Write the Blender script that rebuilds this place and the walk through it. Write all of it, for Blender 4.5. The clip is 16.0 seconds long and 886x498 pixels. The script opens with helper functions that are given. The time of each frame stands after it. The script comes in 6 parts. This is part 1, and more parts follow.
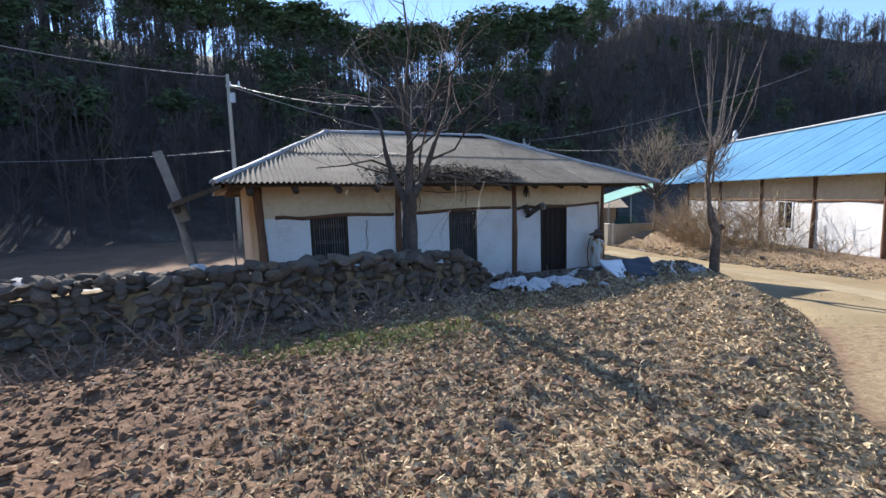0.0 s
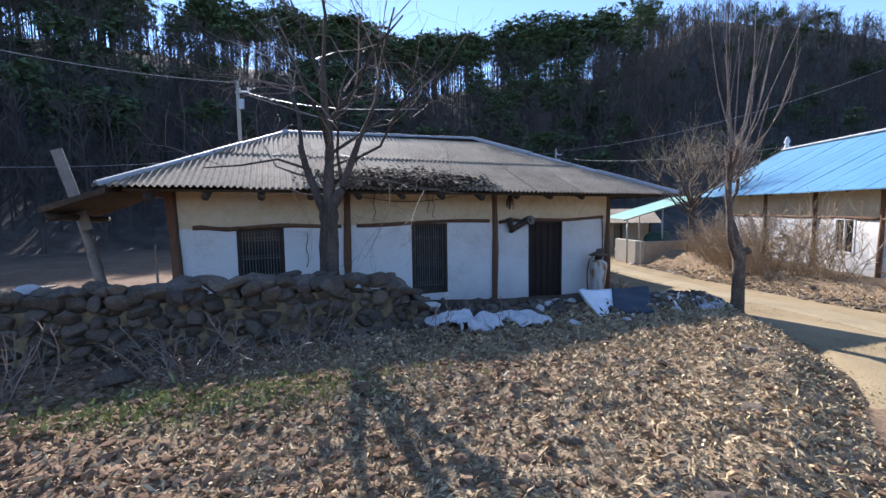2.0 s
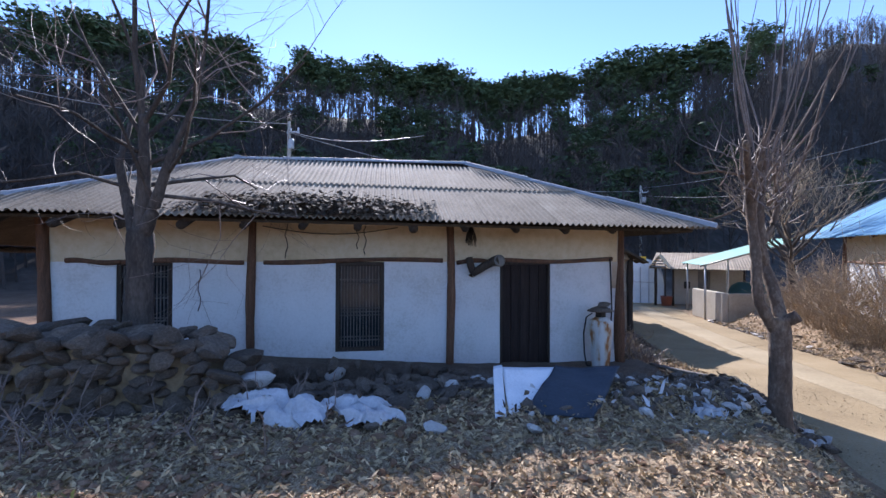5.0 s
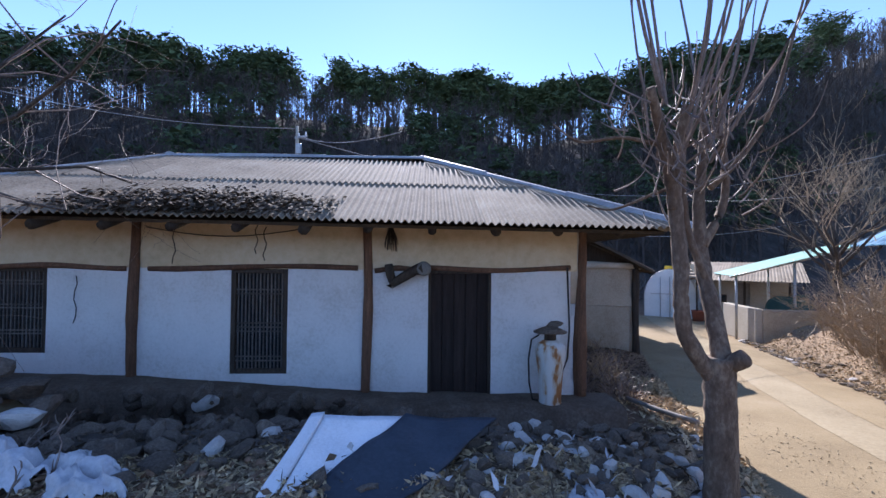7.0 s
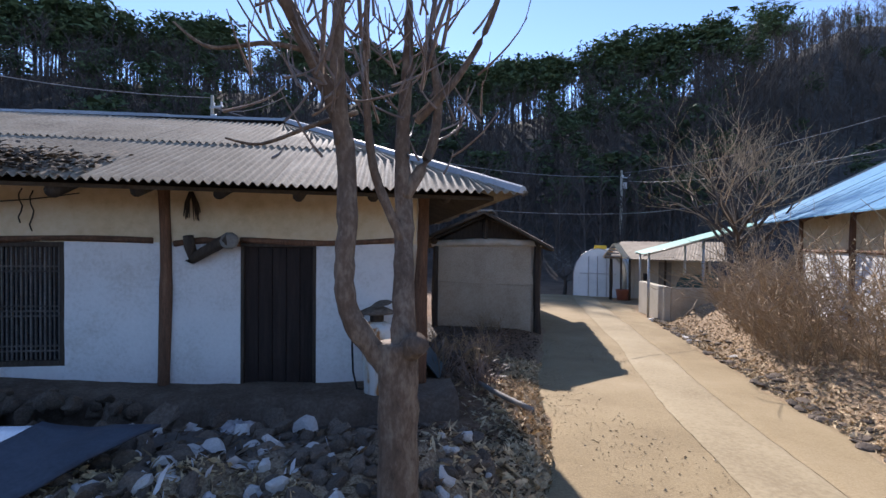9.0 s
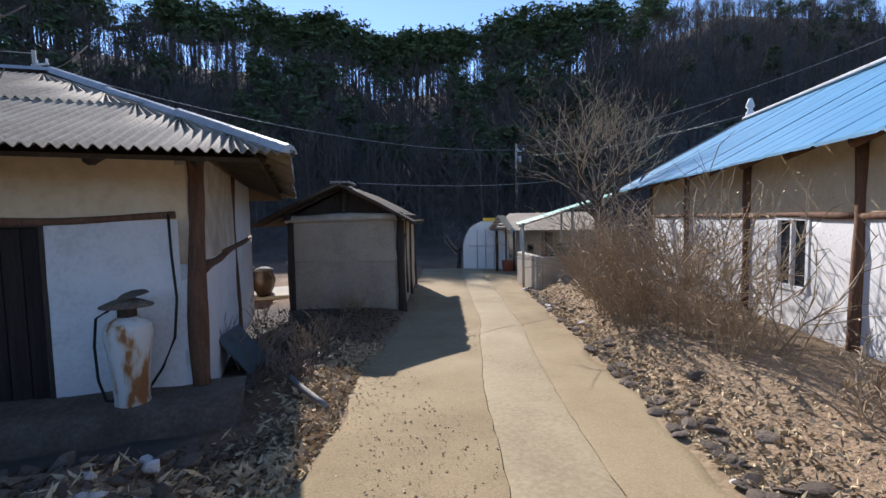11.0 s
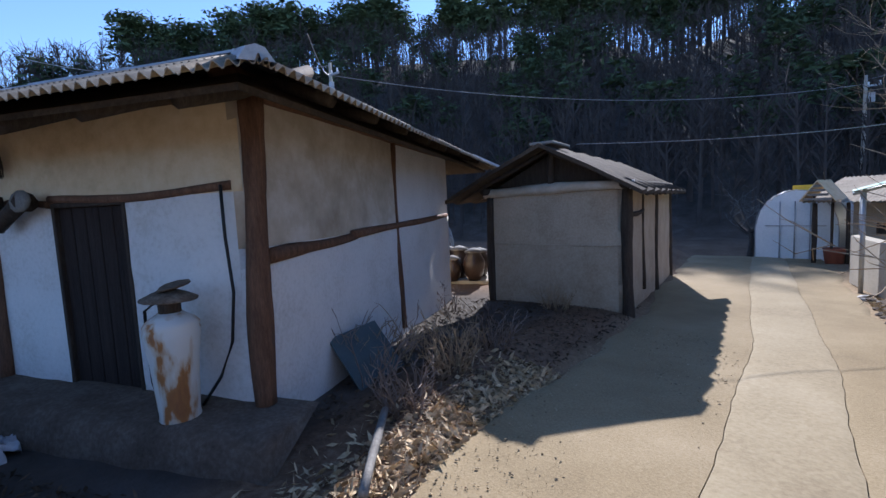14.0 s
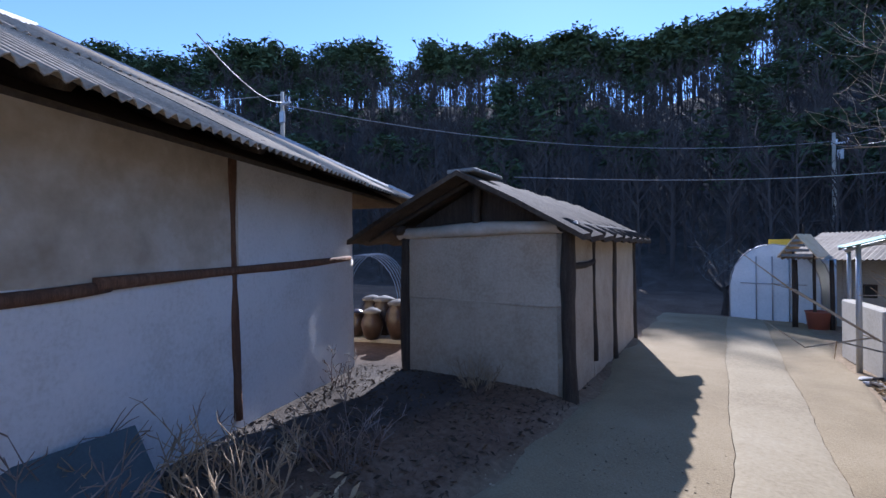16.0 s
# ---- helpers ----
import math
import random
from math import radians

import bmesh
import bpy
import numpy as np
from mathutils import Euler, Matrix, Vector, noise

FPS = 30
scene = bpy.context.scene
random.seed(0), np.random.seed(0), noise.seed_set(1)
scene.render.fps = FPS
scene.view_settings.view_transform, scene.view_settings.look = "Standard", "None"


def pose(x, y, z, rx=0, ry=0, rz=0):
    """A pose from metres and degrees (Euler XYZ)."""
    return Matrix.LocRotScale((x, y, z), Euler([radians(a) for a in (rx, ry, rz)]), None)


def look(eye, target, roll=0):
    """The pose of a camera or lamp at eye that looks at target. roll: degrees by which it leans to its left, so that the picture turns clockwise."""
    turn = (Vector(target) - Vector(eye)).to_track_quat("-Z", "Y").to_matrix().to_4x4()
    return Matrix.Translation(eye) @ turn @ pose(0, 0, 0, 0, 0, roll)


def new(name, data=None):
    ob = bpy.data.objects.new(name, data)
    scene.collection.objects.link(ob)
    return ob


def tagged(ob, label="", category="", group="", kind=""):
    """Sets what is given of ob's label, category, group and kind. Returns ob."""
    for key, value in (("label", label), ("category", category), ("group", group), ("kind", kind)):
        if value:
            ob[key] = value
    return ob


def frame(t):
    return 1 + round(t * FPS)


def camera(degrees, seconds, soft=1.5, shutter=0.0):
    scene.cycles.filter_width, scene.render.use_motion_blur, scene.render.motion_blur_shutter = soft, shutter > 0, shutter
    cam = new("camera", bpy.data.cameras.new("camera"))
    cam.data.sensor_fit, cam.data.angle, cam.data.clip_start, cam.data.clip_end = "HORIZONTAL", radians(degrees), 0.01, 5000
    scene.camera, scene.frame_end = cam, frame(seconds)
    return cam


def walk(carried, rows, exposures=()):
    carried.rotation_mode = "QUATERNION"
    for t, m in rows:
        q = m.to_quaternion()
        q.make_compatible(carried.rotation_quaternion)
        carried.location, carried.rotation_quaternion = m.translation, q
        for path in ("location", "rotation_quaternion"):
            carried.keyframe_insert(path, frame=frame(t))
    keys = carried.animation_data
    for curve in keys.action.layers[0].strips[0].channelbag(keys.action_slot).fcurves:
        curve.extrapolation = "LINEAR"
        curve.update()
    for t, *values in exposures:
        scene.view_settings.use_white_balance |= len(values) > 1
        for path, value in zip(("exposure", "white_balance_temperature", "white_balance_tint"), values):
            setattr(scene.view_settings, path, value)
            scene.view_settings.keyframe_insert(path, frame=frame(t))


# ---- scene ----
cam = camera(89.1, 16.0)
METRES, EYE, TILT, LEAN, TURN = 14.4, 1.5, 0.0, 0.0, 0.0
ROWS = [
    (0.0, 0.0, 0.0, 0.0, -0.19, -6.64, 1.6),
    (0.5, 0.0246, 0.0236, -0.0006, -0.32, -6.57, 0.9),
    (1.0, 0.0488, 0.0521, -0.0005, 1.22, -5.62, 0.8),
    (1.5, 0.0724, 0.0753, -0.0025, 4.05, -5.36, 0.74),
    (2.0, 0.0974, 0.1039, -0.0035, 5.26, -5.08, 0.73),
    (2.5, 0.1247, 0.1258, -0.0056, 7.44, -4.23, 0.62),
    (3.0, 0.1459, 0.1527, -0.0077, 11.1, -2.55, 0.45),
    (3.5, 0.1709, 0.178, -0.008, 16.23, -0.04, -0.05),
    (4.0, 0.193, 0.2041, -0.0104, 18.6, -0.3, 0.09),
    (4.5, 0.2176, 0.2333, -0.0101, 18.14, -0.42, -0.17),
    (4.7, 0.2265, 0.2435, -0.0102, 17.4, -0.1, -0.2),
    (6.8, 0.3095, 0.358, -0.0111, 22.9, 1.7, -0.5),
    (7.0, 0.3179, 0.3679, -0.0112, 23.34, 1.28, -0.58),
    (7.5, 0.3375, 0.3881, -0.0114, 23.97, 0.93, -0.96),
    (8.0, 0.355, 0.414, -0.0126, 24.0, 0.37, -1.25),
    (8.5, 0.3787, 0.433, -0.0161, 23.5, -0.46, -1.15),
    (9.0, 0.401, 0.4509, -0.0188, 18.92, -0.88, -0.52),
    (9.5, 0.4232, 0.4682, -0.0193, 9.61, -0.7, 0.54),
    (9.7, 0.4315, 0.4745, -0.0197, 5.0, -0.75, 0.8),
    (11.8, 0.482, 0.5445, -0.0262, 16.9, -5.85, 1.6),
    (12.0, 0.4839, 0.5542, -0.0271, 20.27, -5.94, 1.69),
    (12.5, 0.4862, 0.5796, -0.0291, 30.12, -5.91, 1.91),
    (13.0, 0.488, 0.6088, -0.0301, 36.14, -5.66, 2.27),
    (13.5, 0.4844, 0.642, -0.0298, 39.39, -5.48, 2.58),
    (14.0, 0.4868, 0.6726, -0.0326, 42.17, -5.43, 2.73),
    (14.5, 0.4801, 0.7058, -0.0354, 44.24, -5.76, 2.76),
    (15.0, 0.4762, 0.7387, -0.0369, 45.99, -4.22, 2.33),
    (15.5, 0.469, 0.7783, -0.0361, 43.42, -1.46, 1.55),
    (16.0, 0.467, 0.8078, -0.0356, 39.9, 0.01, 0.65),
]
walk(cam, [(t, pose(0, 0, EYE, TILT, LEAN, TURN) @ pose(METRES * x, METRES * y, METRES * z, 90 + pitch, roll, yaw)) for t, x, y, z, yaw, pitch, roll in ROWS],
     exposures=[(0.0, 1.42, 6050, 13), (3.5, 1.52, 5750, 19), (7.0, 1.5, 5650, 21), (9.5, 1.28, 6100, 18), (12.0, 1.1, 5750, 15), (13.5, 1.22, 5500, 17), (15.0, 1.2, 5400, 18), (16.0, 1.3, 5150, 20)])

# ------------------------------------------------------------------ light
SUN_AZ, SUN_EL = radians(26.0), radians(30.5)      # azimuth to the left of +y
SUN_DIR = Vector((-math.sin(SUN_AZ) * math.cos(SUN_EL), math.cos(SUN_AZ) * math.cos(SUN_EL), math.sin(SUN_EL)))
world = bpy.data.worlds.new("winter_sky")
scene.world = world
world.use_nodes = True
wn = world.node_tree.nodes
sky = wn.new("ShaderNodeTexSky")
sky.sky_type = "NISHITA"
sky.sun_disc = False
sky.sun_elevation = SUN_EL
sky.sun_rotation = 2 * math.pi - SUN_AZ
sky.altitude = 400
sky.air_density, sky.dust_density, sky.ozone_density = 0.9, 0.02, 2.6
wn["Background"].inputs["Strength"].default_value = 0.1
world.node_tree.links.new(sky.outputs[0], wn["Background"].inputs["Color"])
sun_data = bpy.data.lights.new("sun", "SUN")
sun_data.energy, sun_data.angle, sun_data.color = 4.0, radians(0.53), (1.0, 0.93, 0.82)
sun = new("sun", sun_data)
sun.matrix_world = look(SUN_DIR * 50, (0, 0, 0))


# ------------------------------------------------------------------ materials
def nodes(name):
    m = bpy.data.materials.new(name)
    m.use_nodes = True
    return m, m.node_tree.nodes, m.node_tree.links, m.node_tree.nodes["Principled BSDF"]


def ramp(nt, stops):
    r = nt.new("ShaderNodeValToRGB")
    el = r.color_ramp.elements
    while len(el) < len(stops):
        el.new(0.5)
    for e, (p, c) in zip(el, stops):
        e.position, e.color = p, (*c, 1)
    return r


def surf(name, dark, mid, light, scale=3.0, fine=40.0, rough=0.9, bump=0.3, spec=0.2, metal=0.0, vary=0.25, stretch=(1, 1, 1), depth=0.02, island=False):
    """Mottled surface: a broad stain, a fine grain, a bump, and a shade of its own for each object."""
    m, nt, ln, bs = nodes(name)
    tc, mp = nt.new("ShaderNodeTexCoord"), nt.new("ShaderNodeMapping")
    mp.inputs["Scale"].default_value = stretch
    ln.new(tc.outputs["Object"], mp.inputs["Vector"])
    info = nt.new("ShaderNodeObjectInfo")
    shift = nt.new("ShaderNodeVectorMath")
    shift.operation = "MULTIPLY_ADD"
    ln.new(info.outputs["Random"], shift.inputs[0])
    shift.inputs[1].default_value = (17.0, 9.0, 23.0)
    ln.new(mp.outputs[0], shift.inputs[2])
    a, b = nt.new("ShaderNodeTexNoise"), nt.new("ShaderNodeTexNoise")
    for n, s, d in ((a, scale, 5), (b, fine, 4)):
        n.inputs["Scale"].default_value, n.inputs["Detail"].default_value = s, d
        n.inputs["Roughness"].default_value = 0.65
        ln.new(shift.outputs[0], n.inputs["Vector"])
    mix = nt.new("ShaderNodeMath")
    mix.operation = "MULTIPLY_ADD"
    mix.inputs[1].default_value = 0.45
    half = nt.new("ShaderNodeMath")
    half.operation = "MULTIPLY"
    half.inputs[1].default_value = 0.55
    ln.new(a.outputs[0], half.inputs[0])
    ln.new(b.outputs[0], mix.inputs[0])
    ln.new(half.outputs[0], mix.inputs[2])
    r = ramp(nt, [(0.3, dark), (0.5, mid), (0.7, light)])
    ln.new(mix.outputs[0], r.inputs[0])
    hsv = nt.new("ShaderNodeHueSaturation")
    val = nt.new("ShaderNodeMath")
    val.operation = "MULTIPLY_ADD"
    val.inputs[1].default_value, val.inputs[2].default_value = vary, 1 - vary / 2
    if island:
        geo = nt.new("ShaderNodeNewGeometry")
        ln.new(geo.outputs["Random Per Island"], val.inputs[0])
    else:
        ln.new(info.outputs["Random"], val.inputs[0])
    ln.new(val.outputs[0], hsv.inputs["Value"])
    ln.new(r.outputs[0], hsv.inputs["Color"])
    ln.new(hsv.outputs[0], bs.inputs["Base Color"])
    bs.inputs["Roughness"].default_value, bs.inputs["Metallic"].default_value = rough, metal
    bs.inputs["Specular IOR Level"].default_value = spec
    bp = nt.new("ShaderNodeBump")
    bp.inputs["Strength"].default_value, bp.inputs["Distance"].default_value = bump, depth
    ln.new(mix.outputs[0], bp.inputs["Height"])
    ln.new(bp.outputs[0], bs.inputs["Normal"])
    return m


def plain(name, col, rough=0.6, metal=0.0, spec=0.3):
    return surf(name, [c * 0.75 for c in col], col, [min(1, c * 1.15) for c in col], 5, 60, rough, 0.1, spec, metal, 0.15)


M_WHITE = surf("lime_plaster", (0.5, 0.48, 0.44), (0.66, 0.65, 0.63), (0.73, 0.72, 0.7), 1.6, 30, 0.92, 0.35, 0.15, vary=0.06)
M_CLAY = surf("clay_plaster", (0.47, 0.35, 0.2), (0.63, 0.5, 0.32), (0.72, 0.61, 0.44), 1.0, 9, 0.95, 0.35, 0.1, vary=0.1)
M_SMEAR = surf("smeared_plaster", (0.3, 0.24, 0.17), (0.5, 0.44, 0.35), (0.74, 0.71, 0.66), 0.8, 3, 0.95, 0.35, 0.1, vary=0.05)
M_GREYPL = surf("old_cement_plaster", (0.3, 0.235, 0.165), (0.44, 0.365, 0.27), (0.53, 0.455, 0.355), 1.8, 30, 0.95, 0.35, 0.1, vary=0.1)
M_WOOD = surf("red_brown_timber", (0.06, 0.032, 0.02), (0.14, 0.075, 0.045), (0.24, 0.135, 0.08), 4, 30, 0.8, 0.6, 0.2, stretch=(6, 6, 0.7))
M_DARKWOOD = surf("dark_timber", (0.025, 0.02, 0.016), (0.055, 0.042, 0.032), (0.1, 0.08, 0.06), 4, 30, 0.8, 0.5, 0.2, stretch=(6, 6, 0.7))
M_DOOR = surf("dark_door_wood", (0.012, 0.009, 0.008), (0.028, 0.02, 0.017), (0.05, 0.036, 0.03), 3, 26, 0.75, 0.5, 0.2, stretch=(8, 8, 0.6))
M_LATTICE = surf("grey_lattice_wood", (0.12, 0.11, 0.1), (0.2, 0.19, 0.17), (0.3, 0.28, 0.25), 6, 50, 0.8, 0.3, 0.2)
M_BARS = surf("dark_lattice_wood", (0.05, 0.045, 0.04), (0.105, 0.097, 0.088), (0.2, 0.185, 0.165), 4, 50, 0.8, 0.3, 0.2, vary=0.5)
M_ROOF = surf("weathered_cement_sheet", (0.14, 0.112, 0.08), (0.29, 0.24, 0.175), (0.41, 0.35, 0.265), 1.7, 26, 0.88, 0.3, 0.2, vary=0.35)
M_RIDGE = surf("zinc_ridge_cap", (0.22, 0.22, 0.22), (0.36, 0.36, 0.36), (0.48, 0.48, 0.48), 3, 40, 0.6, 0.3, 0.3, 0.1)
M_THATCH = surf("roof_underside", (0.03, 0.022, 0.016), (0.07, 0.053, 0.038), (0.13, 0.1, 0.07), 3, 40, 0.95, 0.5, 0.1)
M_STONE = surf("field_stone", (0.05, 0.038, 0.028), (0.125, 0.098, 0.074), (0.24, 0.195, 0.155), 6, 40, 0.9, 0.6, 0.2, vary=0.6)
M_PALE = surf("pale_stone", (0.36, 0.33, 0.3), (0.5, 0.47, 0.43), (0.62, 0.6, 0.56), 6, 40, 0.9, 0.5, 0.2, vary=0.3)
M_BARK = surf("grey_bark", (0.035, 0.028, 0.023), (0.08, 0.066, 0.055), (0.165, 0.138, 0.115), 6, 45, 0.9, 0.9, 0.15, stretch=(1, 1, 0.35))
M_BARK2 = surf("pruned_tree_bark", (0.055, 0.037, 0.026), (0.14, 0.1, 0.072), (0.3, 0.24, 0.18), 7, 45, 0.85, 0.9, 0.2, stretch=(1, 1, 0.5))
M_TWIG = surf("twig", (0.1, 0.075, 0.06), (0.2, 0.15, 0.12), (0.32, 0.26, 0.22), 8, 60, 0.6, 0.2, 0.4)
M_BRUSH = surf("dry_brush", (0.17, 0.115, 0.066), (0.32, 0.235, 0.145), (0.48, 0.38, 0.255), 4, 40, 0.8, 0.2, 0.3, vary=0.4)
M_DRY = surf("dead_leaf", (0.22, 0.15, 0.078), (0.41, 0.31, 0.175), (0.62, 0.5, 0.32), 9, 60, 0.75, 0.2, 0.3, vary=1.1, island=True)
# paler copy of the dead leaf: sunlight is put into its colour
M_LEAF = surf("sun_painted_dead_leaf", (0.28, 0.19, 0.1), (0.47, 0.35, 0.2), (0.64, 0.52, 0.34), 9, 60, 0.75, 0.2, 0.3, vary=0.9, island=True)
# dark copy of the dead leaf: mouldy litter, with shade put into the colour
M_BRUSH2 = surf("leaf_mould_and_shade", (0.045, 0.033, 0.022), (0.1, 0.072, 0.047), (0.19, 0.14, 0.095), 6, 50, 0.85, 0.2, 0.2, vary=1.0, island=True)
M_MOSS = surf("low_green_weed", (0.12, 0.13, 0.045), (0.25, 0.27, 0.09), (0.4, 0.41, 0.17), 6, 50, 0.8, 0.2, 0.2, vary=0.9, island=True)
M_BLUE = surf("sky_blue_metal_roof", (0.065, 0.19, 0.33), (0.085, 0.24, 0.39), (0.11, 0.29, 0.45), 1.0, 30, 0.5, 0.12, 0.4, vary=0.08)
M_GREEN = surf("green_metal_roof", (0.2, 0.4, 0.32), (0.28, 0.5, 0.4), (0.36, 0.58, 0.48), 2, 30, 0.5, 0.1, 0.4)
M_FOAM = surf("white_foam_board", (0.6, 0.6, 0.6), (0.76, 0.76, 0.76), (0.84, 0.84, 0.84), 3, 60, 0.8, 0.2, 0.2)
M_PLASTIC = surf("crumpled_white_plastic", (0.34, 0.34, 0.35), (0.5, 0.5, 0.51), (0.64, 0.64, 0.66), 3, 40, 0.45, 0.5, 0.5)
M_SLATE = surf("dark_sheet", (0.02, 0.025, 0.035), (0.035, 0.045, 0.06), (0.06, 0.07, 0.09), 3, 40, 0.6, 0.2, 0.3)
M_CONC = surf("pale_concrete", (0.3, 0.27, 0.22), (0.42, 0.38, 0.31), (0.5, 0.46, 0.39), 1.2, 30, 0.9, 0.25, 0.2, vary=0.1)
M_ROAD = surf("sandy_concrete_road", (0.175, 0.128, 0.07), (0.285, 0.218, 0.122), (0.38, 0.3, 0.185), 0.7, 60, 0.93, 0.5, 0.15, vary=0.08)
M_EARTH = surf("packed_earth", (0.07, 0.053, 0.038), (0.135, 0.105, 0.08), (0.22, 0.18, 0.14), 3, 30, 0.95, 0.6, 0.1)
M_ROADC = surf("worn_pale_concrete", (0.22, 0.17, 0.102), (0.325, 0.262, 0.16), (0.41, 0.34, 0.225), 0.8, 26, 0.93, 0.3, 0.15, vary=0.05)
M_METAL = plain("galvanised_steel", (0.42, 0.43, 0.44), 0.45, 0.6)
M_CABLE = plain("grey_cable", (0.25, 0.25, 0.26), 0.5)
M_BLACK = plain("black_rubber", (0.02, 0.02, 0.02), 0.6)
M_YELLOW = plain("yellow_sign_paint", (0.7, 0.42, 0.03), 0.5)
M_POT = surf("glazed_jar_clay", (0.02, 0.014, 0.011), (0.045, 0.028, 0.02), (0.08, 0.05, 0.035), 3, 40, 0.3, 0.1, 0.5, vary=0.5)
M_RED = plain("red_brown_plastic", (0.3, 0.1, 0.06), 0.5)
M_CAR = plain("white_car_paint", (0.75, 0.76, 0.78), 0.25, 0, 0.5)
M_GLASSDK = plain("dark_glass", (0.02, 0.025, 0.03), 0.08, 0, 0.6)
M_FILM = surf("milky_greenhouse_film", (0.55, 0.62, 0.64), (0.68, 0.74, 0.76), (0.78, 0.83, 0.85), 2, 20, 0.35, 0.2, 0.5)
M_HILLTREE = surf("bare_woodland", (0.065, 0.055, 0.05), (0.09, 0.077, 0.07), (0.12, 0.102, 0.094), 0.15, 1.5, 0.9, 0.0, 0.1)
M_PINE = surf("pine_needles", (0.055, 0.08, 0.04), (0.085, 0.12, 0.06), (0.11, 0.15, 0.08), 0.2, 1.5, 0.8, 0.0, 0.15)


def rust_paint():
    m, nt, ln, bs = nodes("rusty_white_enamel")
    tc, n, n2 = nt.new("ShaderNodeTexCoord"), nt.new("ShaderNodeTexNoise"), nt.new("ShaderNodeTexNoise")
    mp = nt.new("ShaderNodeMapping")
    mp.inputs["Scale"].default_value = (4.5, 4.5, 1.4)
    ln.new(tc.outputs["Object"], mp.inputs["Vector"])
    ln.new(mp.outputs[0], n.inputs["Vector"])
    n.inputs["Scale"].default_value, n.inputs["Detail"].default_value = 1.6, 6
    n2.inputs["Scale"].default_value = 60
    ln.new(tc.outputs["Object"], n2.inputs["Vector"])
    r = ramp(nt, [(0.46, (0.6, 0.59, 0.55)), (0.54, (0.5, 0.42, 0.32)), (0.58, (0.33, 0.14, 0.04)), (0.72, (0.16, 0.06, 0.03))])
    ln.new(n.outputs[0], r.inputs[0])
    ln.new(r.outputs[0], bs.inputs["Base Color"])
    bs.inputs["Roughness"].default_value = 0.6
    bp = nt.new("ShaderNodeBump")
    bp.inputs["Strength"].default_value = 0.3
    bp.inputs["Distance"].default_value = 0.004
    ln.new(n2.outputs[0], bp.inputs["Height"])
    ln.new(bp.outputs[0], bs.inputs["Normal"])
    return m


M_RUST = rust_paint()


def ground_material():
    """Tilled brown soil with straw, a mossy patch, shaded frost-grey valley meadow and wooded hill floor, by the masks of the sheet."""
    m, nt, ln, bs = nodes("soil")
    tc = nt.new("ShaderNodeTexCoord")
    att = nt.new("ShaderNodeVertexColor")
    att.layer_name = "cover"
    sep = nt.new("ShaderNodeSeparateColor")
    ln.new(att.outputs[0], sep.inputs[0])

    def noise_(s, d=6, rgh=0.65):
        n = nt.new("ShaderNodeTexNoise")
        n.inputs["Scale"].default_value, n.inputs["Detail"].default_value, n.inputs["Roughness"].default_value = s, d, rgh
        ln.new(tc.outputs["Object"], n.inputs["Vector"])
        return n

    a, b, c = noise_(0.9), noise_(14), noise_(70, 3)
    soil = ramp(nt, [(0.3, (0.07, 0.04, 0.024)), (0.5, (0.18, 0.108, 0.066)), (0.68, (0.3, 0.205, 0.135))])
    mixn = nt.new("ShaderNodeMix")
    mixn.data_type = "FLOAT"
    mixn.inputs[0].default_value = 0.6
    ln.new(a.outputs[0], mixn.inputs[2])
    ln.new(b.outputs[0], mixn.inputs[3])
    ln.new(mixn.outputs[0], soil.inputs[0])
    straw = ramp(nt, [(0.35, (0.16, 0.11, 0.065)), (0.55, (0.36, 0.27, 0.17)), (0.7, (0.52, 0.42, 0.28))])
    ln.new(c.outputs[0], straw.inputs[0])
    moss = ramp(nt, [(0.35, (0.06, 0.06, 0.025)), (0.55, (0.17, 0.19, 0.06)), (0.7, (0.3, 0.3, 0.12))])
    ln.new(b.outputs[0], moss.inputs[0])
    # dark ramp, shared by the hill floor and the shade painted round the house
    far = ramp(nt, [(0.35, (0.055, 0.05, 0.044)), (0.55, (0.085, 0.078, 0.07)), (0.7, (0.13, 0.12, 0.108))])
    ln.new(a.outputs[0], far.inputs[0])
    last = soil.outputs[0]
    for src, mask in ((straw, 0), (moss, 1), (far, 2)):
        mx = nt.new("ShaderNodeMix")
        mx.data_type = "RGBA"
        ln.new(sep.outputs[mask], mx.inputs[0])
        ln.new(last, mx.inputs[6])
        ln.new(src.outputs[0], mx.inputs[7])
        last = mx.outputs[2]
    sand = ramp(nt, [(0.35, (0.2, 0.14, 0.08)), (0.55, (0.31, 0.23, 0.135)), (0.7, (0.4, 0.31, 0.2))])
    ln.new(mixn.outputs[0], sand.inputs[0])
    mx = nt.new("ShaderNodeMix")
    mx.data_type = "RGBA"
    ln.new(att.outputs["Alpha"], mx.inputs[0])
    ln.new(sand.outputs[0], mx.inputs[6])
    ln.new(last, mx.inputs[7])
    last = mx.outputs[2]
    ln.new(last, bs.inputs["Base Color"])
    bs.inputs["Roughness"].default_value = 0.95
    bs.inputs["Specular IOR Level"].default_value = 0.15
    bp = nt.new("ShaderNodeBump")
    bp.inputs["Strength"].default_value, bp.inputs["Distance"].default_value = 0.8, 0.03
    ln.new(b.outputs[0], bp.inputs["Height"])
    bp2 = nt.new("ShaderNodeBump")
    bp2.inputs["Strength"].default_value, bp2.inputs["Distance"].default_value = 0.7, 0.008
    ln.new(c.outputs[0], bp2.inputs["Height"])
    ln.new(bp.outputs[0], bp2.inputs["Normal"])
    ln.new(bp2.outputs[0], bs.inputs["Normal"])
    return m


M_SOIL = ground_material()


